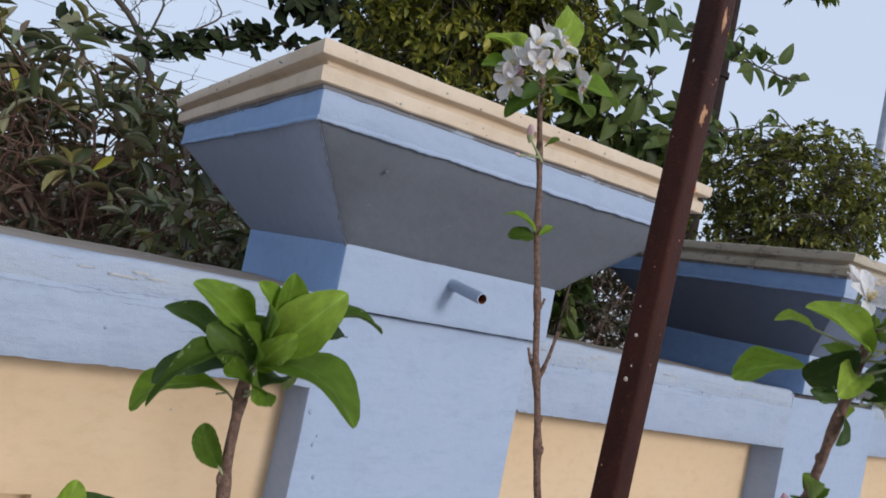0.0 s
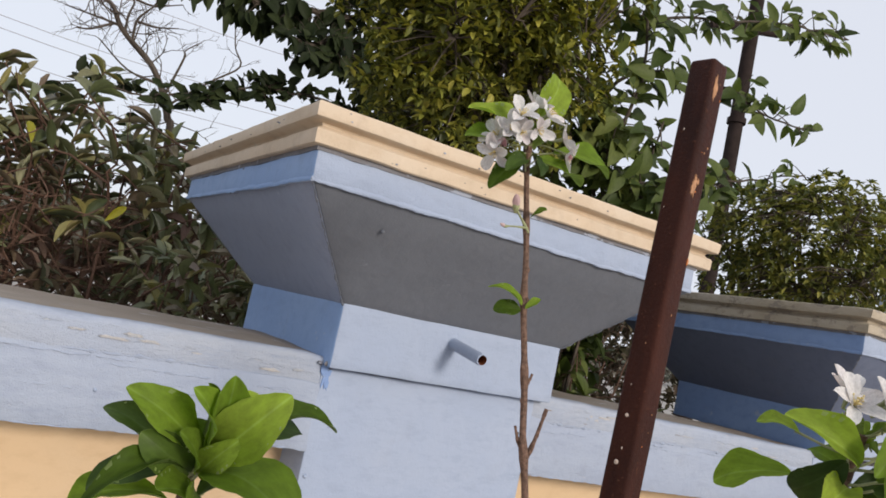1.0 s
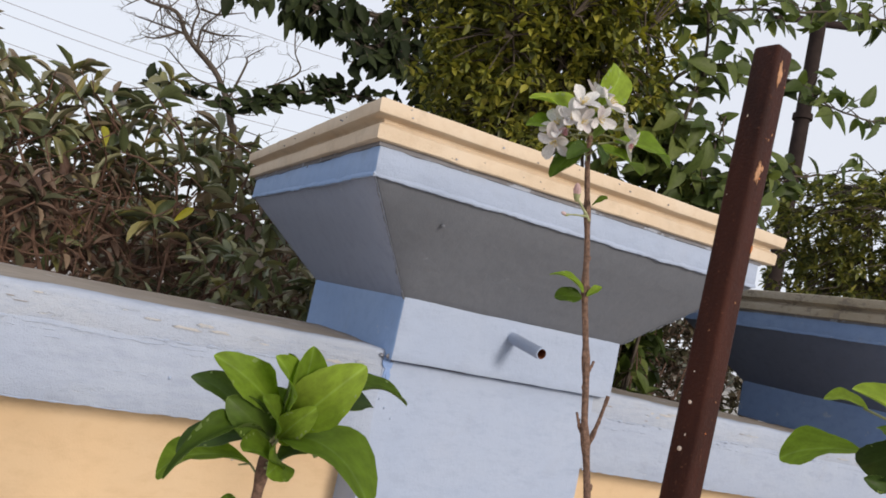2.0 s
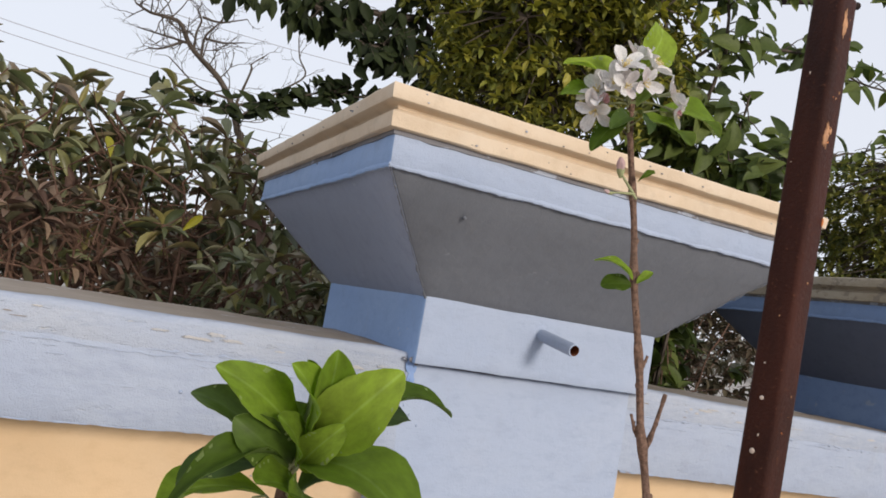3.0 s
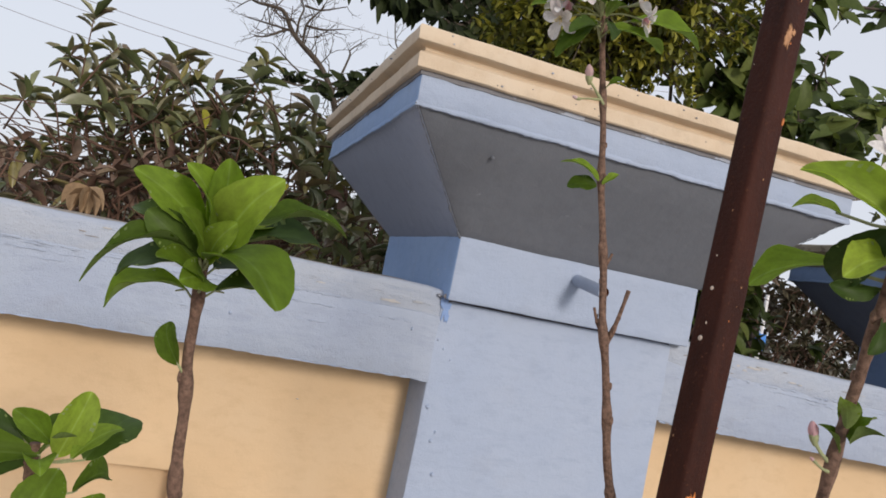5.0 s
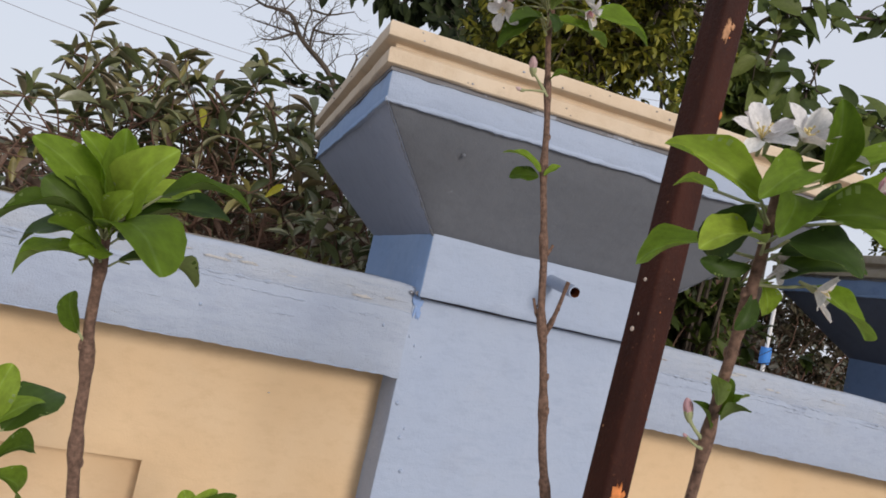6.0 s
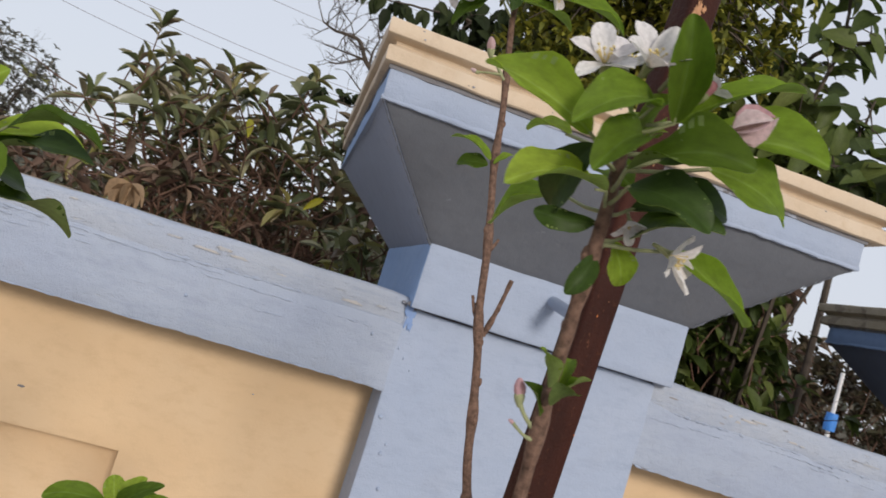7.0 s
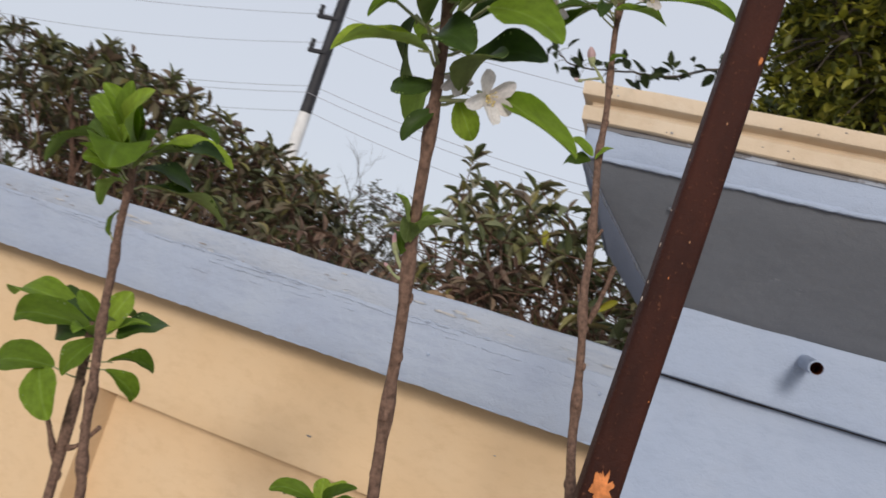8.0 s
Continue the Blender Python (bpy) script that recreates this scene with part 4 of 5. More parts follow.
    return (-0.4037 - 0.0765 * d + 0.2866 * d * d, -0.7626 - 0.12 * d, min(z, 1.452))


grow_leaves(leafy_tree, [
    (-0.409, -0.774, 1.465, -0.451, -0.788, 1.493, 0.0222, 0.43, -0.88, 0.20, 0.13, 0.55),
    (-0.407, -0.776, 1.465, -0.411, -0.792, 1.500, 0.0157, 0.75, -0.63, -0.20, 0.05, 0.9),
    (-0.402, -0.778, 1.462, -0.404, -0.805, 1.507, 0.0206, 0.22, -0.84, -0.49, 0.06, 0.6),
    (-0.397, -0.780, 1.461, -0.379, -0.815, 1.501, 0.0294, -0.69, -0.67, -0.28, 0.13, 0.5),
    (-0.382, -0.770, 1.477, -0.331, -0.781, 1.485, 0.0260, -0.23, -0.46, 0.86, 0.14, 0.5),
    (-0.396, -0.764, 1.461, -0.340, -0.752, 1.477, 0.0230, -0.18, -0.39, 0.90, 0.06, 0.4),
    (-0.402, -0.780, 1.453, -0.368, -0.838, 1.440, 0.0419, -0.19, -0.32, 0.93, 0.16, 0.35),
    (-0.397, -0.762, 1.434, -0.351, -0.700, 1.427, 0.0200, 0.23, -0.06, 0.97, 0.1, 0.4),
    (-0.402, -0.784, 1.440, -0.416, -0.812, 1.440, 0.0209, 0.58, -0.29, 0.76, 0.1, 0.4),
    (-0.409, -0.780, 1.451, -0.440, -0.792, 1.472, 0.0207, 0.30, -0.95, -0.10, 0.1, 0.5),
    (-0.413, -0.764, 1.455, -0.453, -0.745, 1.476, 0.0148, -0.11, -0.83, 0.54, 0.1, 0.6),
    (-0.409, -0.776, 1.452, -0.465, -0.800, 1.434, 0.0164, -0.08, -0.47, 0.88, 0.26, 0.45),
    (-0.410, -0.766, 1.446, -0.454, -0.752, 1.434, 0.0219, -0.36, -0.44, 0.82, 0.16, 0.4),
    (-0.413, -0.764, 1.432, -0.458, -0.731, 1.413, 0.0189, -0.46, -0.13, 0.88, 0.16, 0.4),
    (-0.405, -0.782, 1.437, -0.429, -0.806, 1.450, 0.0243, 0.67, -0.30, 0.68, 0.1, 0.5),
    (-0.408, -0.764, 1.388, -0.421, -0.753, 1.410, 0.0165, -0.75, -0.66, 0.05, 0.06, 0.4),
    (-0.408, -0.775, 1.462, -0.420, -0.810, 1.500, 0.0200, 0.45, -0.70, 0.55, 0.10, 0.5),
    (-0.400, -0.765, 1.447, -0.376, -0.728, 1.447, 0.0270, 0.10, -0.55, 0.80, 0.10, 0.4),
    (-0.403, -0.765, 1.462, -0.351, -0.720, 1.479, 0.0200, -0.10, -0.45, 0.85, 0.12, 0.4),
    (-0.404, -0.777, 1.450, -0.396, -0.802, 1.474, 0.0170, -0.20, -0.85, 0.40, 0.10, 0.5),
    (-0.406, -0.777, 1.452, -0.422, -0.800, 1.476, 0.0180, 0.30, -0.85, 0.40, 0.10, 0.5),
], leafy_stem, 100, (5, 7, 9, 10, 12, 17))
rosette(leafy_tree, (-0.406, -0.771, 1.456), 6, 0.028, (1.0, 2.4), 71)

# sapling in bud, close to the path
bud_tree = thing("apple_sapling", (-0.02, -0.72, 0.0), "apple sapling with broad leaves, white flowers and pink buds", "sapling", "apple saplings")
BUDDY = [(-0.02, -0.72, 0.0), (-0.035, -0.76, 0.6), (-0.065, -0.85, 1.08)]
for k in range(9):
    z = 1.24 + 0.038 * k
    d = z - 1.45
    BUDDY.append((-0.0975 - 0.0874 * d + 0.0006 * math.sin(k * 2.1), -0.935 - 0.2313 * d, z))
stem(bud_tree, BUDDY, 0.0033, 0.0027, n=4)
stem(bud_tree, [(-0.0945, -0.928, 1.414), (-0.101, -0.926, 1.419), (-0.1050, -0.924, 1.4245)], 0.0010, 0.0009, "flower_stalk")
stem(bud_tree, [(-0.0945, -0.928, 1.411), (-0.1000, -0.927, 1.412), (-0.105, -0.926, 1.415)], 0.0008, 0.0006, "flower_stalk")


def bud_stem(z):
    d = min(z, 1.542) - 1.45
    return (-0.0975 - 0.0874 * d, -0.935 - 0.2313 * d, min(z, 1.542))


grow_leaves(bud_tree, [
    (-0.124, -0.968, 1.529, -0.166, -0.950, 1.547, 0.0207, -0.26, -0.91, 0.32, 0.1, 0.90),
    (-0.118, -0.958, 1.529, -0.119, -0.930, 1.505, 0.0213, -0.81, -0.40, -0.43, 0.12, 0.57),
    (-0.119, -0.930, 1.537, -0.133, -0.912, 1.540, 0.0136, -0.24, -0.34, 0.91, 0.1, 0.62),
    (-0.111, -0.925, 1.513, -0.131, -0.888, 1.498, 0.0221, -0.25, -0.55, 0.80, 0.1, 0.52),
    (-0.103, -0.945, 1.503, -0.128, -0.940, 1.500, 0.0090, -0.11, -0.85, -0.52, 0.08, 0.52),
    (-0.107, -0.955, 1.514, -0.150, -0.968, 1.504, 0.0185, -0.14, -0.39, 0.91, 0.1, 0.62),
    (-0.092, -0.940, 1.499, -0.081, -0.935, 1.483, 0.0126, 0.23, -0.96, -0.14, 0.1, 0.52),
    (-0.103, -0.965, 1.516, -0.077, -0.985, 1.507, 0.0214, -0.39, -0.75, 0.53, 0.14, 0.52),
    (-0.088, -0.945, 1.502, -0.067, -0.976, 1.510, 0.0231, -0.70, -0.31, 0.64, 0.12, 0.52),
    (-0.107, -0.968, 1.521, -0.077, -1.000, 1.530, 0.0167, -0.64, -0.42, 0.64, 0.12, 0.67),
    (-0.079, -0.975, 1.530, -0.043, -0.976, 1.521, 0.0234, 0.07, -0.91, 0.40, 0.12, 0.52),
    (-0.094, -0.968, 1.544, -0.106, -0.986, 1.577, 0.0149, -0.09, -0.94, -0.32, 0.06, 0.72),
    (-0.089, -0.960, 1.548, -0.056, -0.985, 1.568, 0.0148, -0.68, -0.67, 0.30, 0.1, 0.62),
    (-0.090, -0.965, 1.536, -0.038, -0.985, 1.545, 0.0168, -0.38, -0.73, 0.57, 0.12, 0.62),
    (-0.102, -0.965, 1.549, -0.137, -0.985, 1.528, 0.0180, 0.04, -0.75, 0.66, 0.14, 0.62),
    (-0.070, -0.951, 1.501, -0.029, -0.948, 1.482, 0.0144, 0.20, -0.93, 0.29, 0.06, 0.72),
    (-0.092, -0.958, 1.531, -0.062, -0.955, 1.548, 0.0152, -0.09, -0.94, 0.33, 0.08, 0.52),
    (-0.100, -0.958, 1.539, -0.126, -0.989, 1.516, 0.0171, 0.04, -0.68, 0.73, 0.08, 0.62),
    (-0.094, -0.948, 1.521, -0.101, -0.925, 1.529, 0.0159, -0.60, -0.42, 0.68, 0.08, 0.62),
    (-0.100, -0.946, 1.490, -0.109, -0.951, 1.472, 0.0099, 0.10, -0.93, 0.20, 0.08, 0.52),
    (-0.092, -0.948, 1.512, -0.054, -0.955, 1.523, 0.0180, 0.15, -0.80, 0.55, 0.10, 0.52),
], bud_stem, 200, (1, 4, 7, 8, 16, 19, 20))
for at, to, sz in (((-0.1244, -0.9604, 1.5585), (-0.4, -0.6, 0.6), 0.0175), ((-0.1111, -0.9705, 1.5601), (0.0, -0.8, 0.6), 0.0175), ((-0.084, -0.968, 1.560), (0.4, -0.3, 0.8), 0.0130),
                   ((-0.0741, -0.9557, 1.4984), (0.75, -0.55, -0.35), 0.0150), ((-0.1120, -0.9500, 1.5640), (-0.1, -0.3, 0.9), 0.0165), ((-0.0960, -0.9620, 1.5640), (0.2, -0.7, 0.6), 0.0160), ((-0.092, -0.950, 1.507), (0.2, -0.5, -0.8), 0.0090)):
    blossom(bud_tree, at, to, sz, rng)
blossom(bud_tree, (-0.0815, -0.988, 1.542), (0.75, -0.5, 0.45), 0.0150, rng, True)
flower_bud(bud_tree, (-0.088, -0.972, 1.557), (0.2, -0.5, 0.8), 0.0070)
flower_bud(bud_tree, (-0.1056, -0.9238, 1.4268), (-0.25, 0.1, 1.0), 0.0068)
flower_bud(bud_tree, (-0.1056, -0.926, 1.4155), (-0.8, 0.0, 0.4), 0.0024)
rosette(bud_tree, (-0.097, -0.935, 1.432), 5, 0.019, (0.6, 1.8), 73)
rosette(bud_tree, (-0.102, -0.955, 1.543), 4, 0.022, (0.5, 1.8), 74)
rosette(whip, (-0.099, -0.597, 1.752), 4, 0.026, (-0.4, 0.6), 75)

# lower saplings by the panel
side_tree = thing("apple_sapling", (-0.47, -0.62, 0.0), "low forked apple sapling with broad green leaves", "sapling", "apple saplings")
stem(side_tree, [(-0.45, -0.61, 0.0), (-0.465, -0.615, 0.7), (-0.476, -0.646, 1.15), (-0.484, -0.650, 1.251), (-0.487, -0.651, 1.278), (-0.489, -0.652, 1.302)], 0.0055, 0.0034, n=4)
stem(side_tree, [(-0.477, -0.646, 1.16), (-0.490, -0.658, 1.195), (-0.500, -0.668, 1.222)], 0.003, 0.002, "twig")
stem(side_tree, [(-0.477, -0.647, 1.178), (-0.458, -0.650, 1.190), (-0.440, -0.654, 1.213)], 0.0024, 0.0017, "twig")


def side_stem(z):
    return (-0.4765 - 0.055 * (z - 1.15), -0.646 - 0.035 * (z - 1.15), z) if z > 1.245 else (-0.499, -0.667, max(z, 1.220))


grow_leaves(side_tree, [
    (-0.512, -0.640, 1.302, -0.634, -0.620, 1.302, 0.0310, -0.12, -0.70, 0.70, 0.1, 0.4),
    (-0.484, -0.655, 1.295, -0.575, -0.665, 1.287, 0.0300, 0.03, -0.75, 0.66, 0.08, 0.5),
    (-0.496, -0.645, 1.301, -0.570, -0.630, 1.310, 0.0303, -0.08, -0.76, 0.64, 0.08, 0.4),
    (-0.479, -0.655, 1.304, -0.503, -0.670, 1.328, 0.0158, 0.68, -0.68, 0.26, 0.08, 0.5),
    (-0.474, -0.652, 1.294, -0.461, -0.650, 1.341, 0.0269, 0.20, -0.98, -0.01, 0.06, 0.4),
    (-0.456, -0.655, 1.295, -0.434, -0.615, 1.320, 0.0370, -0.27, -0.92, 0.29, 0.1, 0.4),
    (-0.464, -0.660, 1.296, -0.437, -0.639, 1.317, 0.0225, -0.52, -0.59, 0.62, 0.1, 0.5),
    (-0.470, -0.660, 1.289, -0.482, -0.680, 1.251, 0.0312, -0.01, -0.88, 0.47, 0.1, 0.4),
    (-0.488, -0.648, 1.290, -0.542, -0.640, 1.282, 0.0290, -0.19, -0.89, 0.42, 0.08, 0.4),
    (-0.459, -0.652, 1.271, -0.441, -0.602, 1.270, 0.0160, -0.08, -0.73, 0.68, 0.12, 0.5),
    (-0.456, -0.655, 1.264, -0.441, -0.615, 1.239, 0.0195, 0.07, -0.77, 0.64, 0.1, 0.5),
    (-0.514, -0.672, 1.249, -0.471, -0.690, 1.213, 0.0340, 0.07, -0.86, 0.51, 0.08, 0.4),
    (-0.501, -0.668, 1.252, -0.586, -0.660, 1.232, 0.0400, -0.22, -0.74, 0.64, 0.08, 0.4),
], side_stem, 300, (2, 5, 8))
rosette(side_tree, (-0.488, -0.651, 1.300), 4, 0.034, (0.0, 0.8), 76)
low_tree = thing("apple_sapling", (-0.30, -0.38, 0.0), "small apple sapling with crinkled young leaves", "sapling", "apple saplings")
stem(low_tree, [(-0.29, -0.375, 0.0), (-0.30, -0.378, 0.7), (-0.305, -0.380, 1.05), (-0.306, -0.381, 1.150)], 0.005, 0.003, n=4)
put_leaves(low_tree, [
    (-0.312, -0.381, 1.148, -0.377, -0.391, 1.150, 0.026, 0.5), (-0.307, -0.382, 1.150, -0.318, -0.373, 1.178, 0.026, 0.6),
    (-0.305, -0.382, 1.150, -0.283, -0.384, 1.186, 0.024, 0.6), (-0.303, -0.382, 1.148, -0.266, -0.405, 1.189, 0.024, 0.7),
    (-0.302, -0.382, 1.146, -0.234, -0.393, 1.158, 0.026, 0.5), (-0.310, -0.380, 1.140, -0.370, -0.359, 1.140, 0.024, 0.5),
    (-0.303, -0.381, 1.144, -0.268, -0.362, 1.166, 0.024, 0.6), (-0.306, -0.382, 1.140, -0.300, -0.430, 1.130, 0.024, 0.6)], 2)


# ---- planting behind the wall ----
def blades(name, mat, mat_mass, shape, fold, nu=5):
    one = [leaf_mesh(name, mat, shape, fold, cu, tw, nu, 2) for cu, tw in ((0.15, 0.0), (0.4, 0.2), (0.65, -0.2), (0.3, 0.4))]
    many = [leaf_mesh(name, mat_mass, shape, fold, cu, tw, 4, 2) for cu, tw in ((0.15, 0.0), (0.45, 0.2), (0.65, -0.2))]
    return one, many


LANCE, LANCE_M = blades("lance_blade", HEDGE_LEAF, HEDGE_LEAF_I, 1.0, 0.35, 7)
DUSTY, DUSTY_M = blades("dusty_blade", OLD_LEAF, OLD_LEAF_I, 1.0, 0.35, 7)
ROADSIDE, ROADSIDE_M = blades("roadside_blade", ROADSIDE_LEAF_I, ROADSIDE_LEAF_I, 0.9, 0.35, 4)
DRY, DRY_M = blades("dry_blade", DRY_LEAF, DRY_LEAF_I, 0.85, 0.4, 5)
SMALL, SMALL_M = blades("small_blade", BOX_LEAF, BOX_LEAF_I, 0.85, 0.3, 4)
BUSHB, BUSH_M = blades("bush_blade", BUSH_LEAF_I, BUSH_LEAF_I, 0.8, 0.3, 3)
BROAD, BROAD_M = blades("broad_blade", BROAD_LEAF, BROAD_LEAF_I, 0.66, 0.3, 7)
FAR_M = blades("far_blade", FAR_LEAF_I, FAR_LEAF_I, 0.8, 0.3, 3)[1]


def whorl(poses, tip, d, n, ln, wd, rng, spread=(0.5, 1.3), droop=(0.0, 0.35)):
    d = Vector(d).normalized()
    s = d.orthogonal().normalized()
    u = d.cross(s)
    a0 = rng.uniform(0, 6)
    for k in range(n):
        a = a0 + k * 2.4 + rng.uniform(-0.3, 0.3)
        out = math.cos(a) * s + math.sin(a) * u
        dr = (d * rng.uniform(0.1, 0.9) + out * rng.uniform(*spread)).normalized()
        dr.z -= rng.uniform(*droop)
        L = ln * rng.uniform(0.65, 1.15)
        b = Vector(tip) - d * rng.uniform(0, 0.35) * ln
        nn = Vector((rng.uniform(-0.4, 0.4), rng.uniform(-0.6, 0.2), 1.0))
        poses.append(aim(b, b + dr.normalized() * L, nn, L * wd * rng.uniform(0.8, 1.2)))


def shrub(name, base, region, tops, n_whorl, ln, wd, meshes, many, mass_mat, bark, seed, label, category, singles=250, per=(5, 8), tangle=0, twigs=26, sticks=0.011, shoots=()):
    """A twiggy shrub: stems fan out from the base, forked, and end in whorls of leaves. tops(x) gives the height of the outline."""
    r = random.Random(seed)
    x0, x1, y0, y1, zlow = region
    t = thing(name, base, label, category)
    poses = []
    wood = bmesh.new()
    base = Vector(base)
    for k in range(twigs):
        x, y = r.uniform(x0, x1), r.uniform(y0, y1)
        top = tops(x) - r.uniform(0.0, 0.3)
        foot = Vector((base.x + (x - base.x) * 0.45 + r.uniform(-0.2, 0.2), y + r.uniform(-0.2, 0.2), 0))
        mid = Vector((foot.x * 0.5 + x * 0.5 + r.uniform(-0.15, 0.15), y, top * 0.55))
        pts = curve_points([foot, mid, (x + r.uniform(-0.1, 0.1), y + r.uniform(-0.1, 0.1), top * 0.85), (x, y, top - 0.06)], 5)
        for p in pts[1:-1]:
            p += Vector((r.uniform(-1, 1), r.uniform(-1, 1), 0)) * 0.02
        tube(pts, [sticks * (1 - 0.7 * i / (len(pts) - 1)) for i in range(len(pts))], 6, wood, 0.2, k)
        for j in range(5):
            q = pts[r.randrange(len(pts) // 2, len(pts))]
            e = q + Vector((r.uniform(-0.25, 0.25), r.uniform(-0.2, 0.2), r.uniform(-0.02, 0.22)))
            m = (q + e) / 2 + Vector((r.uniform(-0.04, 0.04), 0, r.uniform(-0.03, 0.04)))
            tube([q, m, e], [sticks * 0.45, sticks * 0.38, sticks * 0.2], 5, wood)
            if e.z < tops(e.x):
                whorl(poses, e, e - q, r.randint(*per), ln, wd, r)
        whorl(poses, pts[-1], (r.uniform(-0.4, 0.4), r.uniform(-0.4, 0.2), 1), r.randint(*per) + 1, ln, wd, r)
    for k in range(n_whorl):
        x, y = r.uniform(x0, x1), r.uniform(y0, y1)
        z = zlow + (tops(x) - zlow) * r.random() ** 1.05
        d = Vector((r.uniform(-1, 1), r.uniform(-1.2, 0.4), r.uniform(0.0, 1.2)))
        tip = Vector((x, y, z))
        tube([tip - d.normalized() * ln * 1.6 + Vector((0, 0, -0.03)), tip - d.normalized() * ln * 0.7, tip], [sticks * 0.4, sticks * 0.3, sticks * 0.2], 5, wood)
        whorl(poses, tip, d, r.randint(*per), ln, wd, r)
    for k in range(tangle):
        p = Vector((r.uniform(x0, x1), r.uniform(y0, y1), r.uniform(zlow, zlow + 0.5)))
        d = Vector((r.uniform(-1, 1), r.uniform(-0.5, 0.5), r.uniform(-0.35, 0.5))).normalized()
        lt = r.uniform(0.15, 0.5)
        pts = curve_points([p, p + d * lt * 0.35 + unit(r) * 0.025, p + d * lt * 0.7 + unit(r) * 0.03, p + d * lt + unit(r) * 0.05], 3)
        tube(pts, [sticks * r.uniform(0.18, 0.42) * (1 - 0.06 * i) for i in range(len(pts))], 5, wood, 0.3, k, False)
    for x, y, z in shoots:
        tip = Vector((x, y, z))
        foot = tip + Vector((r.uniform(-0.08, 0.08), r.uniform(0, 0.1), -0.55))
        pts = curve_points([foot, foot.lerp(tip, 0.5) + Vector((r.uniform(-0.03, 0.03), 0, 0)), tip], 5)
        tube(pts, [sticks * (0.5 - 0.03 * i) for i in range(len(pts))], 6, wood, 0.15, x)
        for i in range(3, len(pts)):
            whorl(poses, pts[i], Vector((r.uniform(-0.3, 0.3), r.uniform(-0.3, 0.1), 1)), 2 if i < len(pts) - 1 else 6, ln, wd, r, (0.5, 1.1), (-0.25, 0.15))
    part("branch_frame", wood, bark, t, "tangled brown twigs")
    foliage(poses, meshes, many, mass_mat, t, singles)
    return t


def outline(rows):
    def f(x):
        if x <= rows[0][0]:
            return rows[0][1]
        for (a, za), (b, zb) in zip(rows, rows[1:]):
            if x <= b:
                return za + (zb - za) * (x - a) / (b - a)
        return rows[-1][1]
    return f


near_top = outline([(-1.6, 1.80), (-1.35, 1.95), (-1.15, 2.18), (-1.02, 2.32), (-0.85, 2.12), (-0.62, 2.22), (-0.5, 2.14), (-0.32, 2.28), (-0.15, 2.09), (0.1, 2.09), (0.3, 2.02), (0.8, 1.95)])
hedge = shrub("hedge_shrub", (-0.4, 2.3, 0), (-1.22, 0.5, 1.7, 2.6, 1.35), near_top, 140, 0.122, 0.27, LANCE, LANCE_M, HEDGE_LEAF_I, BARK_BROWN, 21,
      "tall twiggy shrub with olive lance leaves behind the wall", "shrub", 300, (4, 7), tangle=150, twigs=22, sticks=0.011,
      shoots=((-1.01, 2.0, 2.24), (-0.86, 2.05, 2.12), (-0.67, 2.0, 2.16), (-0.34, 2.0, 2.18)))
YELLOW = leaf_mesh("yellowing_blade", YELLOW_LEAF, 1.0, 0.3, 0.3, 0.1, 7, 2)
for b0, t0, w in (((0.192, 2.825, 2.103), (0.172, 2.805, 2.023), 0.042), ((-0.16, 1.66, 1.72), (-0.22, 1.60, 1.66), 0.028), ((-0.52, 1.70, 1.93), (-0.50, 1.62, 1.86), 0.030)):
    hang("leaf", YELLOW, hedge, "yellowing leaf", aim(b0, t0, (0.1, -0.9, 0.4), w))
shrub("dry_shrub", (-0.5, 1.9, 0), (-1.2, 0.3, 1.62, 2.15, 1.3), outline([(-1.3, 1.72), (-0.7, 1.80), (-0.2, 1.74), (0.4, 1.66)]), 16, 0.09, 0.32, DRY, DRY_M, DRY_LEAF_I, BARK_BROWN, 29,
      "low tangle of reddish-brown dry leaves under the hedge", "shrub", 120, (4, 7), tangle=70, twigs=12, sticks=0.009)
low_top = outline([(-0.3, 1.5), (0.0, 1.62), (0.3, 1.72), (0.9, 1.75)])
shrub("low_shrub", (0.35, 1.1, 0), (-0.1, 0.8, 0.85, 1.5, 1.2), low_top, 110, 0.085, 0.36, LANCE, LANCE_M, HEDGE_LEAF_I, BARK_BROWN, 22,
      "low green shrub tucked beside the pier cap", "shrub", 150, (4, 7), twigs=12, sticks=0.008)
far_top = outline([(-7.0, 3.05), (-5.0, 2.88), (-4.6, 2.92), (-3.9, 2.62), (-3.1, 2.38), (-2.6, 2.2), (-2.2, 1.95), (-1.9, 1.8)])
shrub("far_hedge_shrub", (-4.0, 3.9, 0), (-6.6, -2.55, 3.3, 4.6, 1.3), far_top, 330, 0.15, 0.32, DUSTY, DUSTY_M, OLD_LEAF_I, BARK_BROWN, 23,
      "long olive hedge running behind the wall", "hedge", 250, (5, 8), tangle=300, twigs=40, sticks=0.013)
shrub("far_undergrowth", (-4.5, 4.9, 0), (-6.9, -2.7, 4.6, 5.2, 1.2), outline([(-7, 2.55), (-4.6, 2.45), (-3.4, 2.1), (-2.7, 1.85)]), 330, 0.16, 0.42, DRY, DRY_M, DRY_LEAF_I, BARK_BROWN, 28,
      "dark brown undergrowth behind the long hedge", "shrub", 60, (5, 8), tangle=120, twigs=14, sticks=0.012)
gap_top = outline([(0.5, 1.68), (0.9, 1.82), (1.3, 1.88), (1.7, 1.98), (2.2, 2.02), (2.8, 1.95)])
back_top = outline([(-2.9, 1.75), (-2.2, 1.80), (-1.2, 1.72), (0.0, 1.75), (1.0, 1.8), (3.0, 1.75)])
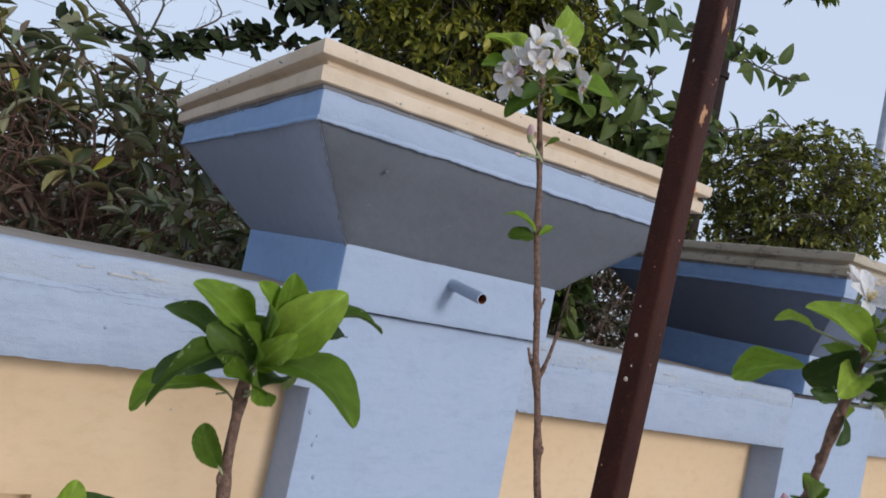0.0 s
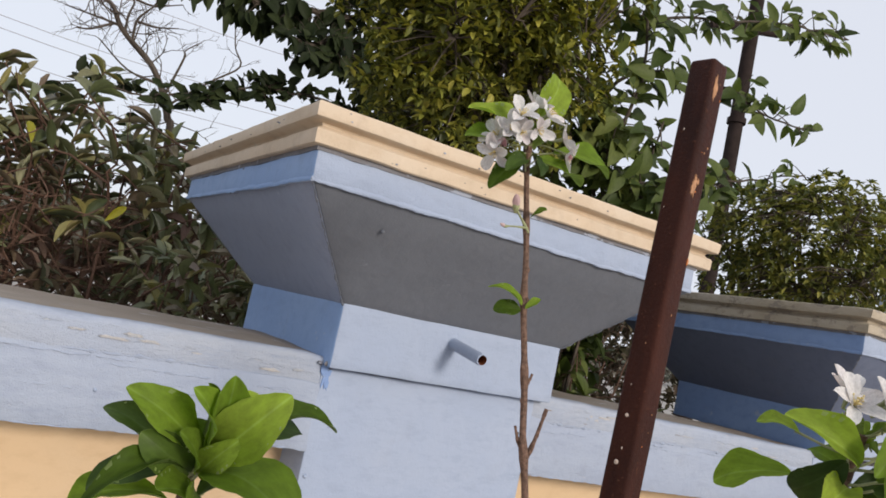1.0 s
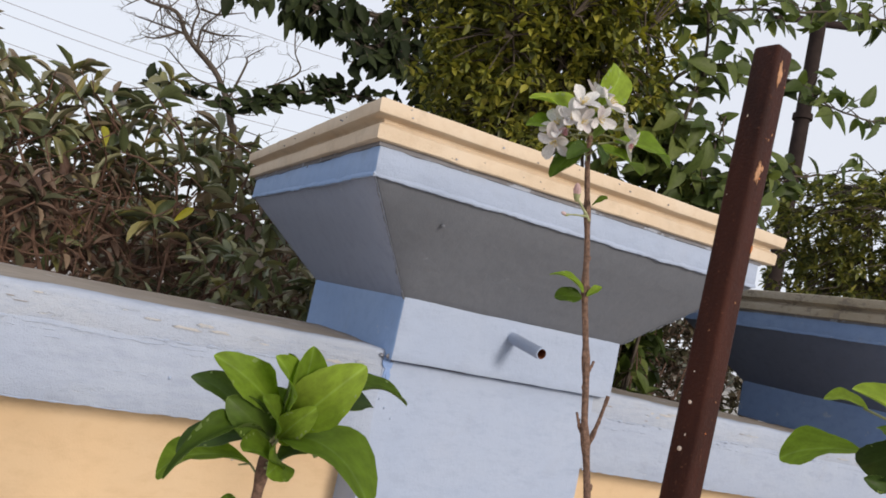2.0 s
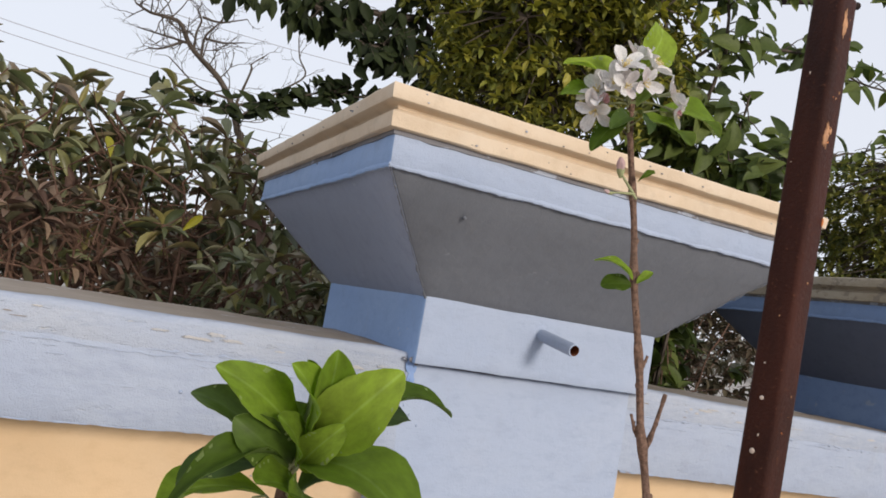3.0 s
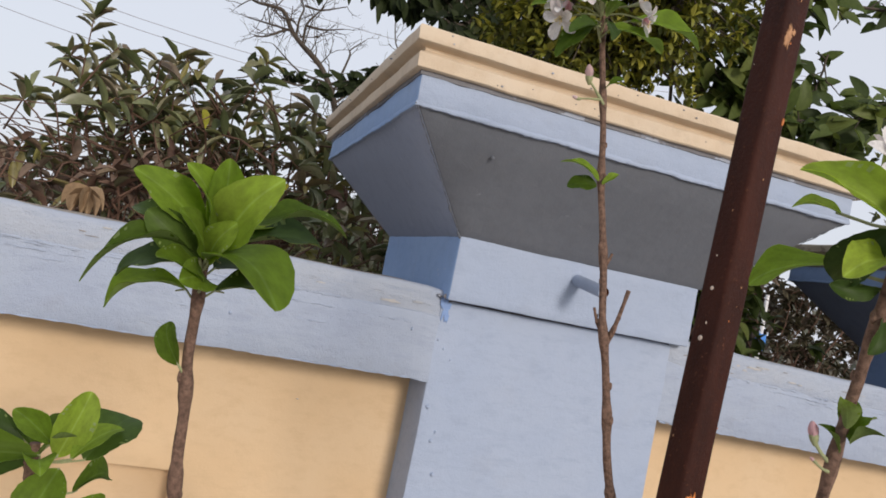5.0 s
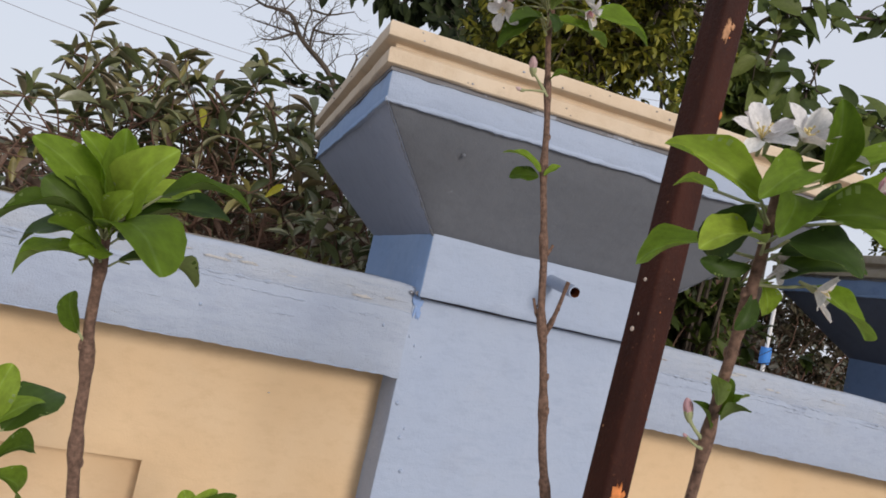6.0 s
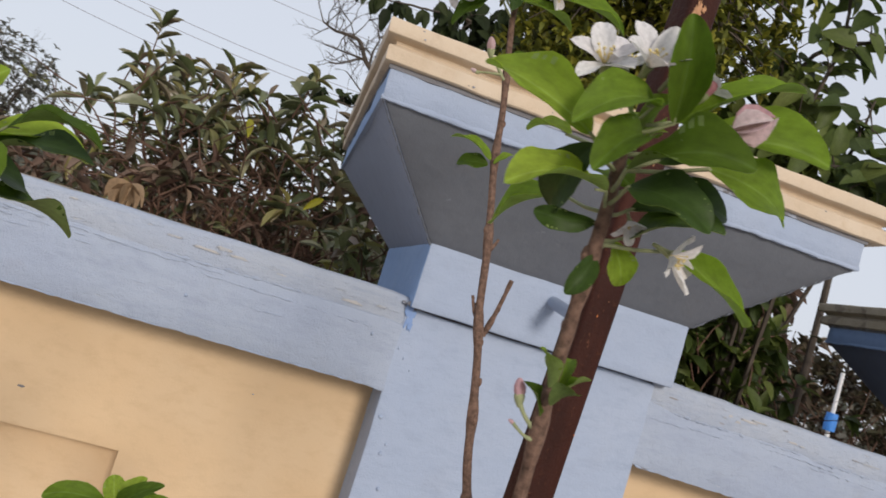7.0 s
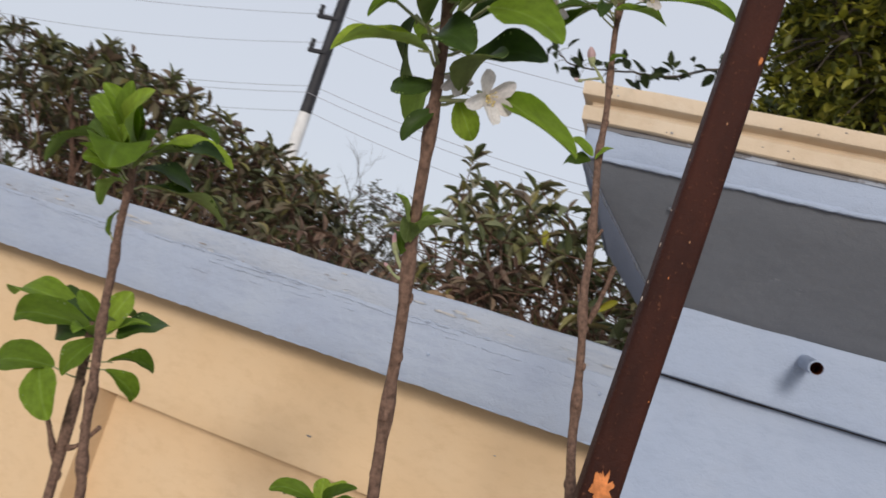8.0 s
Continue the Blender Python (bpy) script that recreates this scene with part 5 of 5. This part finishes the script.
shrub("back_shrub", (0.2, 3.2, 0), (-2.9, 2.6, 2.8, 3.5, 0.9), back_top, 460, 0.12, 0.38, DRY, DRY_M, DRY_LEAF_I, BARK_BROWN, 26,
      "brown leafless undergrowth behind the hedge", "shrub", 150, (5, 8), tangle=320, twigs=14, sticks=0.010)
shrub("leafy_gap_shrub", (0.75, 0.72, 0), (0.52, 1.05, 0.46, 0.85, 1.25), outline([(0.45, 1.72), (0.8, 1.84), (1.05, 1.66)]), 320, 0.072, 0.50, BROAD, BROAD_M, BROAD_LEAF_I, BARK_BROWN, 27,
      "small green shrub just behind the coping", "shrub", 150, (4, 7), tangle=0, twigs=6, sticks=0.006)
shrub("withered_shrub", (1.0, 1.1, 0), (0.55, 1.38, 0.75, 1.35, 1.05), gap_top, 260, 0.075, 0.42, DRY, DRY_M, DRY_LEAF_I, BARK_BROWN, 24,
      "withered brown shrub between the pier caps", "shrub", 200, (4, 7), tangle=160, twigs=14, sticks=0.007)
thicket = shrub("withered_shrub", (1.45, 1.9, 0), (0.9, 2.05, 1.5, 2.6, 0.9), outline([(0.9, 1.84), (1.4, 1.94), (2.05, 1.84)]), 560, 0.080, 0.42, DRY, DRY_M, DRY_LEAF_I, BARK_BROWN, 34,
      "dark withered shrub behind the gap in the planting", "shrub", 100, (4, 7), tangle=200, twigs=12, sticks=0.006)
part("trunk", tube(curve_points([(1.93, 1.52, 0.0), (1.95, 1.51, 1.0), (1.962, 1.50, 1.65), (1.958, 1.50, 2.15)], 5), [0.022 - 0.0006 * i for i in range(16)], 9, None, 0.2, 4), BARK_GREY, thicket, "dark upright trunk")
shrub("leafy_gap_shrub", (1.15, 1.0, 0), (0.95, 1.33, 0.72, 1.15, 1.15), outline([(0.95, 1.84), (1.15, 1.90), (1.33, 1.78)]), 230, 0.062, 0.46, BROAD, BROAD_M, BROAD_LEAF_I, BARK_BROWN, 35,
      "small dense green shrub beside the withered one", "shrub", 150, (4, 7), tangle=0, twigs=5, sticks=0.005)

# curled dead leaf lying in the hedge by the coping
dead = thing("dead_leaf_tuft", (-0.84, 1.66, 1.40), "tuft of curled tan dead leaves", "dead leaves")
r = random.Random(5)
TAN = [leaf_mesh("dead_blade", TAN_LEAF, 0.9, 0.9, cu, tw, 7, 4, 0.03) for cu, tw in ((0.3, 0.2), (0.5, -0.3), (0.2, 0.4))]
part("stalk", tube([(-0.845, 1.66, 1.38), (-0.842, 1.655, 1.46), (-0.838, 1.65, 1.545)], [0.004, 0.003, 0.002], 6), BARK_BROWN, dead)
for k in range(7):
    b0 = Vector((-0.838 + r.uniform(-0.015, 0.015), 1.645, 1.540 + r.uniform(-0.01, 0.01)))
    hang("leaf", TAN[k % 3], dead, "tan dead leaf", aim(b0, b0 + Vector((-0.085 + 0.026 * k, r.uniform(-0.06, 0), -0.100 + 0.012 * abs(k - 3))), (0.3 * (k - 3), -1, 0.3), 0.032))


def crown_tree(name, base, centre, size, n_tuft, ln, wd, per, meshes, many, mass_mat, seed, label, category, singles=250, trunk=0.06, hollow=0.55, limbs=14):
    """A tree with a trunk, limbs to all sides and a crown of many small tufts, denser near its skin."""
    r = random.Random(seed)
    t = thing(name, base, label, category)
    base, c = Vector(base), Vector(centre)
    wood = bmesh.new()
    fork = Vector((base.x * 0.5 + c.x * 0.5, base.y * 0.5 + c.y * 0.5, max(base.z + 0.03, c.z - size[2] * 0.9)))
    tube(curve_points([base, (base + fork) / 2 + Vector((0.01, 0, 0)), fork], 6), [trunk * (1 - 0.03 * i) for i in range(13)], 10, wood, 0.15, seed)
    ends = []
    for k in range(limbs):
        d = unit(r)
        e = c + Vector((d.x * size[0], d.y * size[1], d.z * size[2])) * r.uniform(0.55, 0.85)
        m = fork.lerp(e, 0.5) + Vector((r.uniform(-0.1, 0.1), r.uniform(-0.1, 0.1), 0.1)) * size[0]
        pts = curve_points([fork, m, e], 5)
        tube(pts, [trunk * 0.5 * (1 - 0.085 * i) for i in range(len(pts))], 7, wood, 0.2, k)
        ends += pts[4:]
    poses = []
    for k in range(n_tuft):
        d = unit(r)
        lump = 0.80 + 0.34 * noise.noise(d * 2.3 + Vector((seed, 0, 0))) + 0.16 * noise.noise(d * 6.0)
        rad = (hollow + (1 - hollow) * r.random() ** 0.6) * lump * 1.12
        tip = c + Vector((d.x * size[0], d.y * size[1], d.z * size[2])) * rad
        if k % 3 == 0:
            q = min(ends, key=lambda e: (e - tip).length_squared)
            tube([q, (q + tip) / 2 + Vector((0, 0, 0.01)), tip], [0.0024, 0.0018, 0.0012], 4, wood, cap=False)
        whorl(poses, tip, d + Vector((0, 0, 0.5)), r.randint(*per), ln, wd, r, (0.4, 1.2), (-0.25, 0.1))
    part("trunk", wood, BARK_GREY, t, "grey-brown trunk and limbs")
    foliage(poses, meshes, many, mass_mat, t, singles)
    return t


crown_tree("planter_bush", (0.36, 0.33, 1.79), (0.35, 0.33, 2.32), (0.345, 0.36, 0.46), 4300, 0.026, 0.52, (4, 7), SMALL, SMALL_M, BOX_LEAF_I, 31,
           "dense clipped bush with small yellow-green leaves growing in the planter", "bush", 300, 0.016, 0.35, 18)
crown_tree("planter_bush", (1.80, 0.30, 1.77), (1.775, 0.30, 2.03), (0.425, 0.38, 0.30), 2000, 0.026, 0.48, (4, 7), BUSHB, BUSH_M, BUSH_LEAF_I, 32,
           "low rounded olive bush with fine leaves in the planter", "bush", 200, 0.012, 0.4, 16)


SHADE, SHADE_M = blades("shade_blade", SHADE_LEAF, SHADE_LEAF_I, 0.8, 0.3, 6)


def hung_leaves(t, limbs, seed, size, spread, hang_z, singles, bark_label, dark=False, extra=()):
    """Leaves on short stalks along the limbs; limbs are (points, thickness, leaves a point, first leafy point), then, where
    they differ from the rest, leaf length, spread and droop."""
    r = random.Random(seed)
    wood, poses = bmesh.new(), list(extra)
    for k, (ctrl, thick, dn, i0, *own) in enumerate(limbs):
        lo_hi, wide, droop = own if own else (size, spread, hang_z)
        pts = curve_points(ctrl, 6)
        m = len(pts) - 1
        for p in pts[1:]:
            p += Vector((r.uniform(-1, 1), r.uniform(-1, 1), r.uniform(-1, 1))) * wide * 0.06
        tube(pts, [thick * (1 - 0.75 * i / m) + 0.0012 for i in range(m + 1)], 6, wood, 0.25, k)
        for i in range(i0, m + 1):
            n = int(dn) + (1 if r.random() < dn - int(dn) else 0)
            for j in range(n):
                q = pts[i].lerp(pts[max(i - 1, 0)], r.random())
                e = q + Vector((r.uniform(-1, 1), r.uniform(-1, 1), r.uniform(-1, 0.8))) * wide
                tube([q, (q + e) / 2 + Vector((0, 0, wide * 0.1)), e], [0.0022, 0.0016, 0.0011], 4, wood, cap=False)
                for s in range(r.randint(1, 2)):
                    ln = r.uniform(*lo_hi)
                    d = Vector((r.uniform(-0.9, 0.9), r.uniform(-0.5, 0.3), r.uniform(*droop))).normalized()
                    b = q.lerp(e, r.uniform(0.6, 1.0))
                    poses.append(aim(b, b + d * ln, (r.uniform(-0.6, 0.6), -0.8, r.uniform(0.0, 0.8)), ln * r.uniform(0.42, 0.62)))
    part("branch_frame", wood, BARK_GREY, t, bark_label)
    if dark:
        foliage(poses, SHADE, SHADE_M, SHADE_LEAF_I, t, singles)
    else:
        foliage(poses, BROAD, BROAD_M, BROAD_LEAF_I, t, singles)


# broad-leaved climber rising between the planters
climber = thing("broadleaf_shrub", (0.98, 0.62, 0), "tall broad-leaved shrub with long arching sprays", "shrub")
foot = (0.98, 0.62, 0.0)
hung_leaves(climber, [
    ([foot, (0.95, 0.55, 1.4), (0.80, 0.42, 2.2), (0.73, 0.36, 2.46), (0.91, 0.34, 2.54), (1.21, 0.33, 2.65), (1.51, 0.33, 2.76), (1.85, 0.33, 2.84)], 0.006, 3.4, 15),
    ([foot, (0.97, 0.55, 1.4), (0.82, 0.42, 2.1), (0.87, 0.36, 2.35), (1.09, 0.35, 2.42), (1.31, 0.35, 2.46), (1.46, 0.35, 2.44), (1.75, 0.35, 2.46)], 0.006, 1.7, 15),
    ([foot, (0.95, 0.50, 1.5), (0.88, 0.40, 1.95), (0.78, 0.34, 2.12), (0.74, 0.32, 2.26)], 0.006, 5.0, 13),
    ([foot, (0.99, 0.50, 1.5), (0.98, 0.40, 1.95), (1.00, 0.34, 2.12), (1.02, 0.32, 2.26)], 0.006, 2.4, 13),
    ([foot, (0.93, 0.55, 1.5), (0.76, 0.44, 1.95), (0.68, 0.38, 2.10), (0.72, 0.36, 2.24)], 0.006, 3.4, 13),
] + [
    ([foot, (1.0, 0.60, 1.5), (0.90, 0.38, 1.9), (0.84, 0.28, 2.02), (0.95, 0.24, 2.03), (1.06, 0.24, 2.0)], 0.006, 2.6, 12),
    ([foot, (1.1, 0.60, 1.5), (1.22, 0.50, 2.0), (1.33, 0.46, 2.17), (1.57, 0.46, 2.24), (1.9, 0.45, 2.36)], 0.006, 2.2, 14),
    ([foot, (0.9, 0.65, 1.5), (0.75, 0.62, 2.2), (0.72, 0.55, 2.55), (0.85, 0.5, 2.75), (1.15, 0.48, 2.85), (1.5, 0.45, 2.95)], 0.006, 1.8, 15),
    ([foot, (0.90, 0.45, 1.9), (0.80, 0.30, 2.08), (0.84, 0.26, 2.30), (0.82, 0.28, 2.60), (0.78, 0.3, 2.8)], 0.006, 3.2, 11),
    ([foot, (0.95, 0.40, 1.85), (0.92, 0.22, 1.98), (1.02, 0.18, 2.06), (1.15, 0.2, 2.1)], 0.006, 3.0, 11),
], 41, (0.050, 0.090), 0.065, (-0.7, 0.45), 300, "slender dark stems")

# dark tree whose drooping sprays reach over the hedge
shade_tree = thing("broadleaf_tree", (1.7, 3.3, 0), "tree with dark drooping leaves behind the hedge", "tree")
foot = (1.7, 3.3, 0.0)
drops = [aim((x, 2.4, z), (x + lean, 2.37, z - ln), (0.3 * lean / 0.05, -1, 0.25), w) for x, z, lean, ln, w in (
    (-0.14, 2.80, 0.00, 0.115, 0.066), (-0.026, 2.825, 0.03, 0.110, 0.036), (0.054, 2.86, 0.01, 0.105, 0.040), (0.125, 2.82, 0.05, 0.135, 0.038),
    (0.212, 2.82, 0.02, 0.090, 0.050), (0.33, 2.80, 0.01, 0.105, 0.040), (0.408, 2.80, 0.0, 0.045, 0.034), (0.465, 2.73, 0.01, 0.075, 0.036))]
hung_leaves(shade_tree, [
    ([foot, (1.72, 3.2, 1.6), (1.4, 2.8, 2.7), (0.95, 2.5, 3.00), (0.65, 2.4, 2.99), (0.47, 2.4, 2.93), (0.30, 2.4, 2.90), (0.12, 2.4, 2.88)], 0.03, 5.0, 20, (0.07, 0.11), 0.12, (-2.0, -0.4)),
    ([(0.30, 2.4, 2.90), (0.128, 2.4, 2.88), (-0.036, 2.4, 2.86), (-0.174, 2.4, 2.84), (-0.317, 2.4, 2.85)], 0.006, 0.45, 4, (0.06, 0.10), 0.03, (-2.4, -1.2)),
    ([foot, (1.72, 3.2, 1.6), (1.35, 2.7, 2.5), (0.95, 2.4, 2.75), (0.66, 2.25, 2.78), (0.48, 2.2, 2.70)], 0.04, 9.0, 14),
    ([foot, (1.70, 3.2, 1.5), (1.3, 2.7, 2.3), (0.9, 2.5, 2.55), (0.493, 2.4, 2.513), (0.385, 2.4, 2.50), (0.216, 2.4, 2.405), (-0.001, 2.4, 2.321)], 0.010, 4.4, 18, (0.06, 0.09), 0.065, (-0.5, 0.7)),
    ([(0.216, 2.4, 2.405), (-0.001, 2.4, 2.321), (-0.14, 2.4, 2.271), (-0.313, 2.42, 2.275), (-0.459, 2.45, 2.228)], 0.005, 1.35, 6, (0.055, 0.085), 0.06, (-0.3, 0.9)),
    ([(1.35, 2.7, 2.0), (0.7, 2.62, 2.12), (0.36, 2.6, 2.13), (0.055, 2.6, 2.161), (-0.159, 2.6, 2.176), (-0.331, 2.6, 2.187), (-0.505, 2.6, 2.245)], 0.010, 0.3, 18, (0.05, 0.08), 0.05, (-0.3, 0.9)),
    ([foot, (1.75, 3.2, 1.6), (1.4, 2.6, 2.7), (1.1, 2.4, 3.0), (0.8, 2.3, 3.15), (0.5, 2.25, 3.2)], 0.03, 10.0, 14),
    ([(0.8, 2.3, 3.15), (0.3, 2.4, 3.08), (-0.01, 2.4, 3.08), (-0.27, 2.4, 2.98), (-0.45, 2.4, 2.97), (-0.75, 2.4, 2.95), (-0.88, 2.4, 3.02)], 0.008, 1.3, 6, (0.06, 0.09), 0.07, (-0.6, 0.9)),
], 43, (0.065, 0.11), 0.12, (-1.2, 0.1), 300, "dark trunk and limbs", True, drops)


def bare_tree(name, base, trunk_ctrl, spread, seed, label, boughs=(), levels=4, r0=0.03, bark=None, first=0.5):
    """A leafless tree: the stem and its boughs fork again and again into fine twigs."""
    r = random.Random(seed)
    t = thing(name, base, label, "tree")
    bm = bmesh.new()
    pts = curve_points(trunk_ctrl, 5)
    m = len(pts) - 1
    part("trunk", tube(pts, [r0 * (1 - 0.78 * i / m) for i in range(m + 1)], 8, None, 0.15, seed), bark or BARK_GREY, t, "slender grey trunk")

    def grow(p, d, ln, rad, lev):
        mid = p + d * ln * 0.5 + unit(r) * ln * 0.10
        end = p + d * ln + unit(r) * ln * 0.12
        tube([p, mid, end], [rad, rad * 0.8, rad * 0.55], 5, bm, cap=False)
        if lev:
            for k in range(2):
                nd = (d + unit(r) * 0.75 + Vector((0, 0, 0.15))).normalized()
                grow(mid.lerp(end, r.uniform(0.2, 1.0)), nd, ln * r.uniform(0.55, 0.85), rad * 0.62, lev - 1)
    for i in range(int(m * first), m + 1):
        d = (unit(r) + Vector((0, 0, 0.35))).normalized()
        grow(pts[i], d, spread * r.uniform(0.6, 1.2), r0 * 0.16, levels - 1)
    for k, ctrl in enumerate(boughs):
        y = trunk_ctrl[0][1]
        line = curve_points([(x, y + 0.04 * i * (-1) ** k, z) for i, (x, z) in enumerate(ctrl)], 4)
        n = len(line) - 1
        part("bough", tube(line, [r0 * (0.30 - 0.18 * i / n) for i in range(n + 1)], 6, None, 0.2, k), bark or BARK_GREY, t)
        for i in range(2, n + 1, 2):
            d = (line[i] - line[i - 1]).normalized() + unit(r) * 0.9
            grow(line[i], d.normalized(), spread * r.uniform(0.35, 0.7), r0 * 0.09, 2)
    part("branch_frame", bm, bark or BARK_GREY, t, "bare forking twigs")


bare_tree("bare_tree", (0.5, 4.5, 0), [(0.5, 4.5, 0), (0.43, 4.5, 1.6), (0.36, 4.5, 2.48), (0.322, 4.5, 2.589), (0.245, 4.5, 2.766), (0.119, 4.5, 2.936),
          (-0.113, 4.5, 3.105), (-0.214, 4.5, 3.249), (-0.307, 4.5, 3.271), (-0.425, 4.5, 3.266), (-0.532, 4.5, 3.299)], 0.20, 51,
          "leafless grey tree with fine twigs behind the hedge", (
              ((-0.095, 3.093), (-0.097, 3.235), (-0.077, 3.348), (-0.109, 3.427), (-0.09, 3.505)), ((-0.035, 3.041), (-0.04, 3.199), (0.031, 3.312), (0.054, 3.365)),
              ((-0.077, 3.348), (0.054, 3.365), (0.243, 3.465)), ((-0.036, 3.201), (0.087, 3.195), (0.235, 3.233)), ((-0.151, 3.129), (-0.267, 3.144), (-0.467, 3.157)),
              ((-0.175, 3.13), (-0.308, 3.026), (-0.396, 2.99)), ((0.26, 2.734), (0.337, 3.064), (0.34, 3.138), (0.443, 3.253)),
              ((0.289, 2.67), (0.55, 2.95), (0.72, 3.12), (0.648, 3.233), (0.604, 3.369)), ((0.211, 2.81), (-0.016, 2.852), (-0.242, 3.012))),
          levels=4, r0=0.034, bark=BARK_GREY, first=0.25)
bare_tree("bare_bush", (-2.75, 5.0, 0), [(-2.75, 5.0, 0), (-2.8, 5.0, 1.0), (-2.9, 5.0, 1.6), (-3.0, 5.0, 2.1), (-3.05, 5.0, 2.35)], 0.36, 52, "thin bare bush beyond the hedge", r0=0.03, levels=5)
crown_tree("hazy_bush", (-2.75, 5.2, 0), (-2.8, 5.2, 2.05), (0.60, 0.4, 0.60), 620, 0.050, 0.5, (3, 5), BUSHB, FAR_M, FAR_LEAF_I, 53,
           "sparse hazy grey-green bush beyond the hedge", "bush", 60, 0.03, 0.3, 14)


# ---- far things ----
def round_post(name, x, y, r, bands, label, category):
    p = thing(name, (x, y, 0), label, category)
    for z0, z2, rr, mat, nm in bands:
        part(nm, tube([(x, y, z0), (x, y, (z0 + z2) / 2), (x, y, z2)], [r * rr, r * rr * 0.97, r * rr * 0.94], 14), mat, p)
    return p


EP = (-6.21, 9.0)
pole = round_post("electric_pole", *EP, 0.10, [(0.0, 4.14, 1.08, WHITE_PAINT, "white_base"), (4.14, 7.2, 1.0, BLACK_PAINT, "black_shaft")],
                  "electric pole, black above and white below", "utility pole")
for z, ln in ((5.75, 0.32), (5.15, 0.28), (6.6, 0.7)):
    part("bracket", box(EP[0] - ln, EP[0] + 0.05, 8.88, 8.95, z, z + 0.06, bevel=0.008, step=0.3, amp=0.0), BLACK_PAINT, pole)
    b = tube([(EP[0] - ln + 0.04, 8.91, z + 0.06), (EP[0] - ln + 0.04, 8.91, z + 0.12), (EP[0] - ln + 0.04, 8.91, z + 0.16), (EP[0] - ln + 0.04, 8.91, z + 0.22)], [0.03, 0.05, 0.035, 0.045], 10)
    part("insulator", b, BLACK_PAINT, pole)
for z0, z1, sag, dy in ((5.90, 6.3, 0.7, 0.0), (5.45, 5.9, 0.9, 0.1), (4.62, 5.3, 0.95, 0.0), (4.45, 5.1, 0.95, -0.15), (4.2, 4.9, 1.0, 0.05)):
    for side in (0, 1):
        x0, x1 = (EP[0], 9.0) if side == 0 else (EP[0], -24.0)
        pts = [(x0 + (x1 - x0) * i / 24, EP[1] + dy, z0 + (z1 - z0) * i / 24 - sag * 4 * (i / 24) * (1 - i / 24)) for i in range(25)]
        w = thing("overhead_wire", pts[0], "thin overhead cable sagging across the sky", "cable", "overhead cables")
        part("cable", tube(pts, 0.0045, 5), WIRE, w)

lamp = thing("lamp_post", (5.86, 4.0, 0), "dark steel lamp post with a short cross arm", "lamp post")
part("shaft", tube([(5.86, 4, 0), (5.86, 4, 3.0), (5.86, 4, 6.6)], [0.085, 0.08, 0.07], 14), DARK_STEEL, lamp)
part("cross_arm", tube([(5.20, 4, 5.17), (5.55, 4, 5.30), (5.86, 4, 5.38), (6.3, 4, 5.50)], [0.035, 0.04, 0.045, 0.04], 10), DARK_STEEL, lamp)
part("clamp", tube([(5.86, 4, 4.30), (5.86, 4, 4.36)], [0.10, 0.10], 14), DARK_STEEL, lamp)
round_post("far_steel_pole", 11.3, 5.0, 0.12, [(0.0, 4.4, 1.0, GREY_STEEL, "lower_shaft"), (4.4, 7.0, 0.7, GREY_STEEL, "upper_shaft")], "plain grey galvanised steel pole", "utility pole")
mark = round_post("marker_post", 6.92, 7.0, 0.030, [(0.0, 1.44, 1.0, WHITE_PAINT, "shaft"), (1.65, 2.2, 0.9, WHITE_PAINT, "top")], "thin white marker post with a blue sleeve", "post")
part("sleeve", tube([(6.92, 7, 1.43), (6.92, 7, 1.545), (6.92, 7, 1.66)], [0.070, 0.076, 0.070], 14), BLUE_PLASTIC, mark)
shrub("roadside_shrub", (9.5, 10.5, 0), (6.6, 13.0, 9.6, 11.4, 0.1), outline([(6.6, 2.3), (8.0, 2.9), (9.5, 2.6), (11.0, 3.1), (13.0, 2.7)]), 620, 0.22, 0.45, ROADSIDE, ROADSIDE_M, ROADSIDE_LEAF_I, BARK_BROWN, 33,
      "low brown roadside shrubs in the distance", "shrub", 40, (5, 8), tangle=120, twigs=24, sticks=0.02)

# tree line on the horizon
r = random.Random(61)
far_row = thing("far_tree_line", (0, 60, 0), "hazy line of far trees on the horizon", "trees", kind="stuff")
poses = []
for k in range(70):
    cx, cy, hh, ww = r.uniform(-70, 70), r.uniform(45, 65), r.uniform(2.5, 6.0), r.uniform(2, 5)
    for j in range(110):
        d = unit(r)
        q = Vector((cx + d.x * ww, cy + d.y * ww, hh * 0.5 + d.z * hh * 0.5))
        poses.append(aim(q, q + unit(r) * 0.9, (0, -1, 0.5), 0.6))
mass("far_foliage", FAR_M, poses, FAR_LEAF_I, far_row)
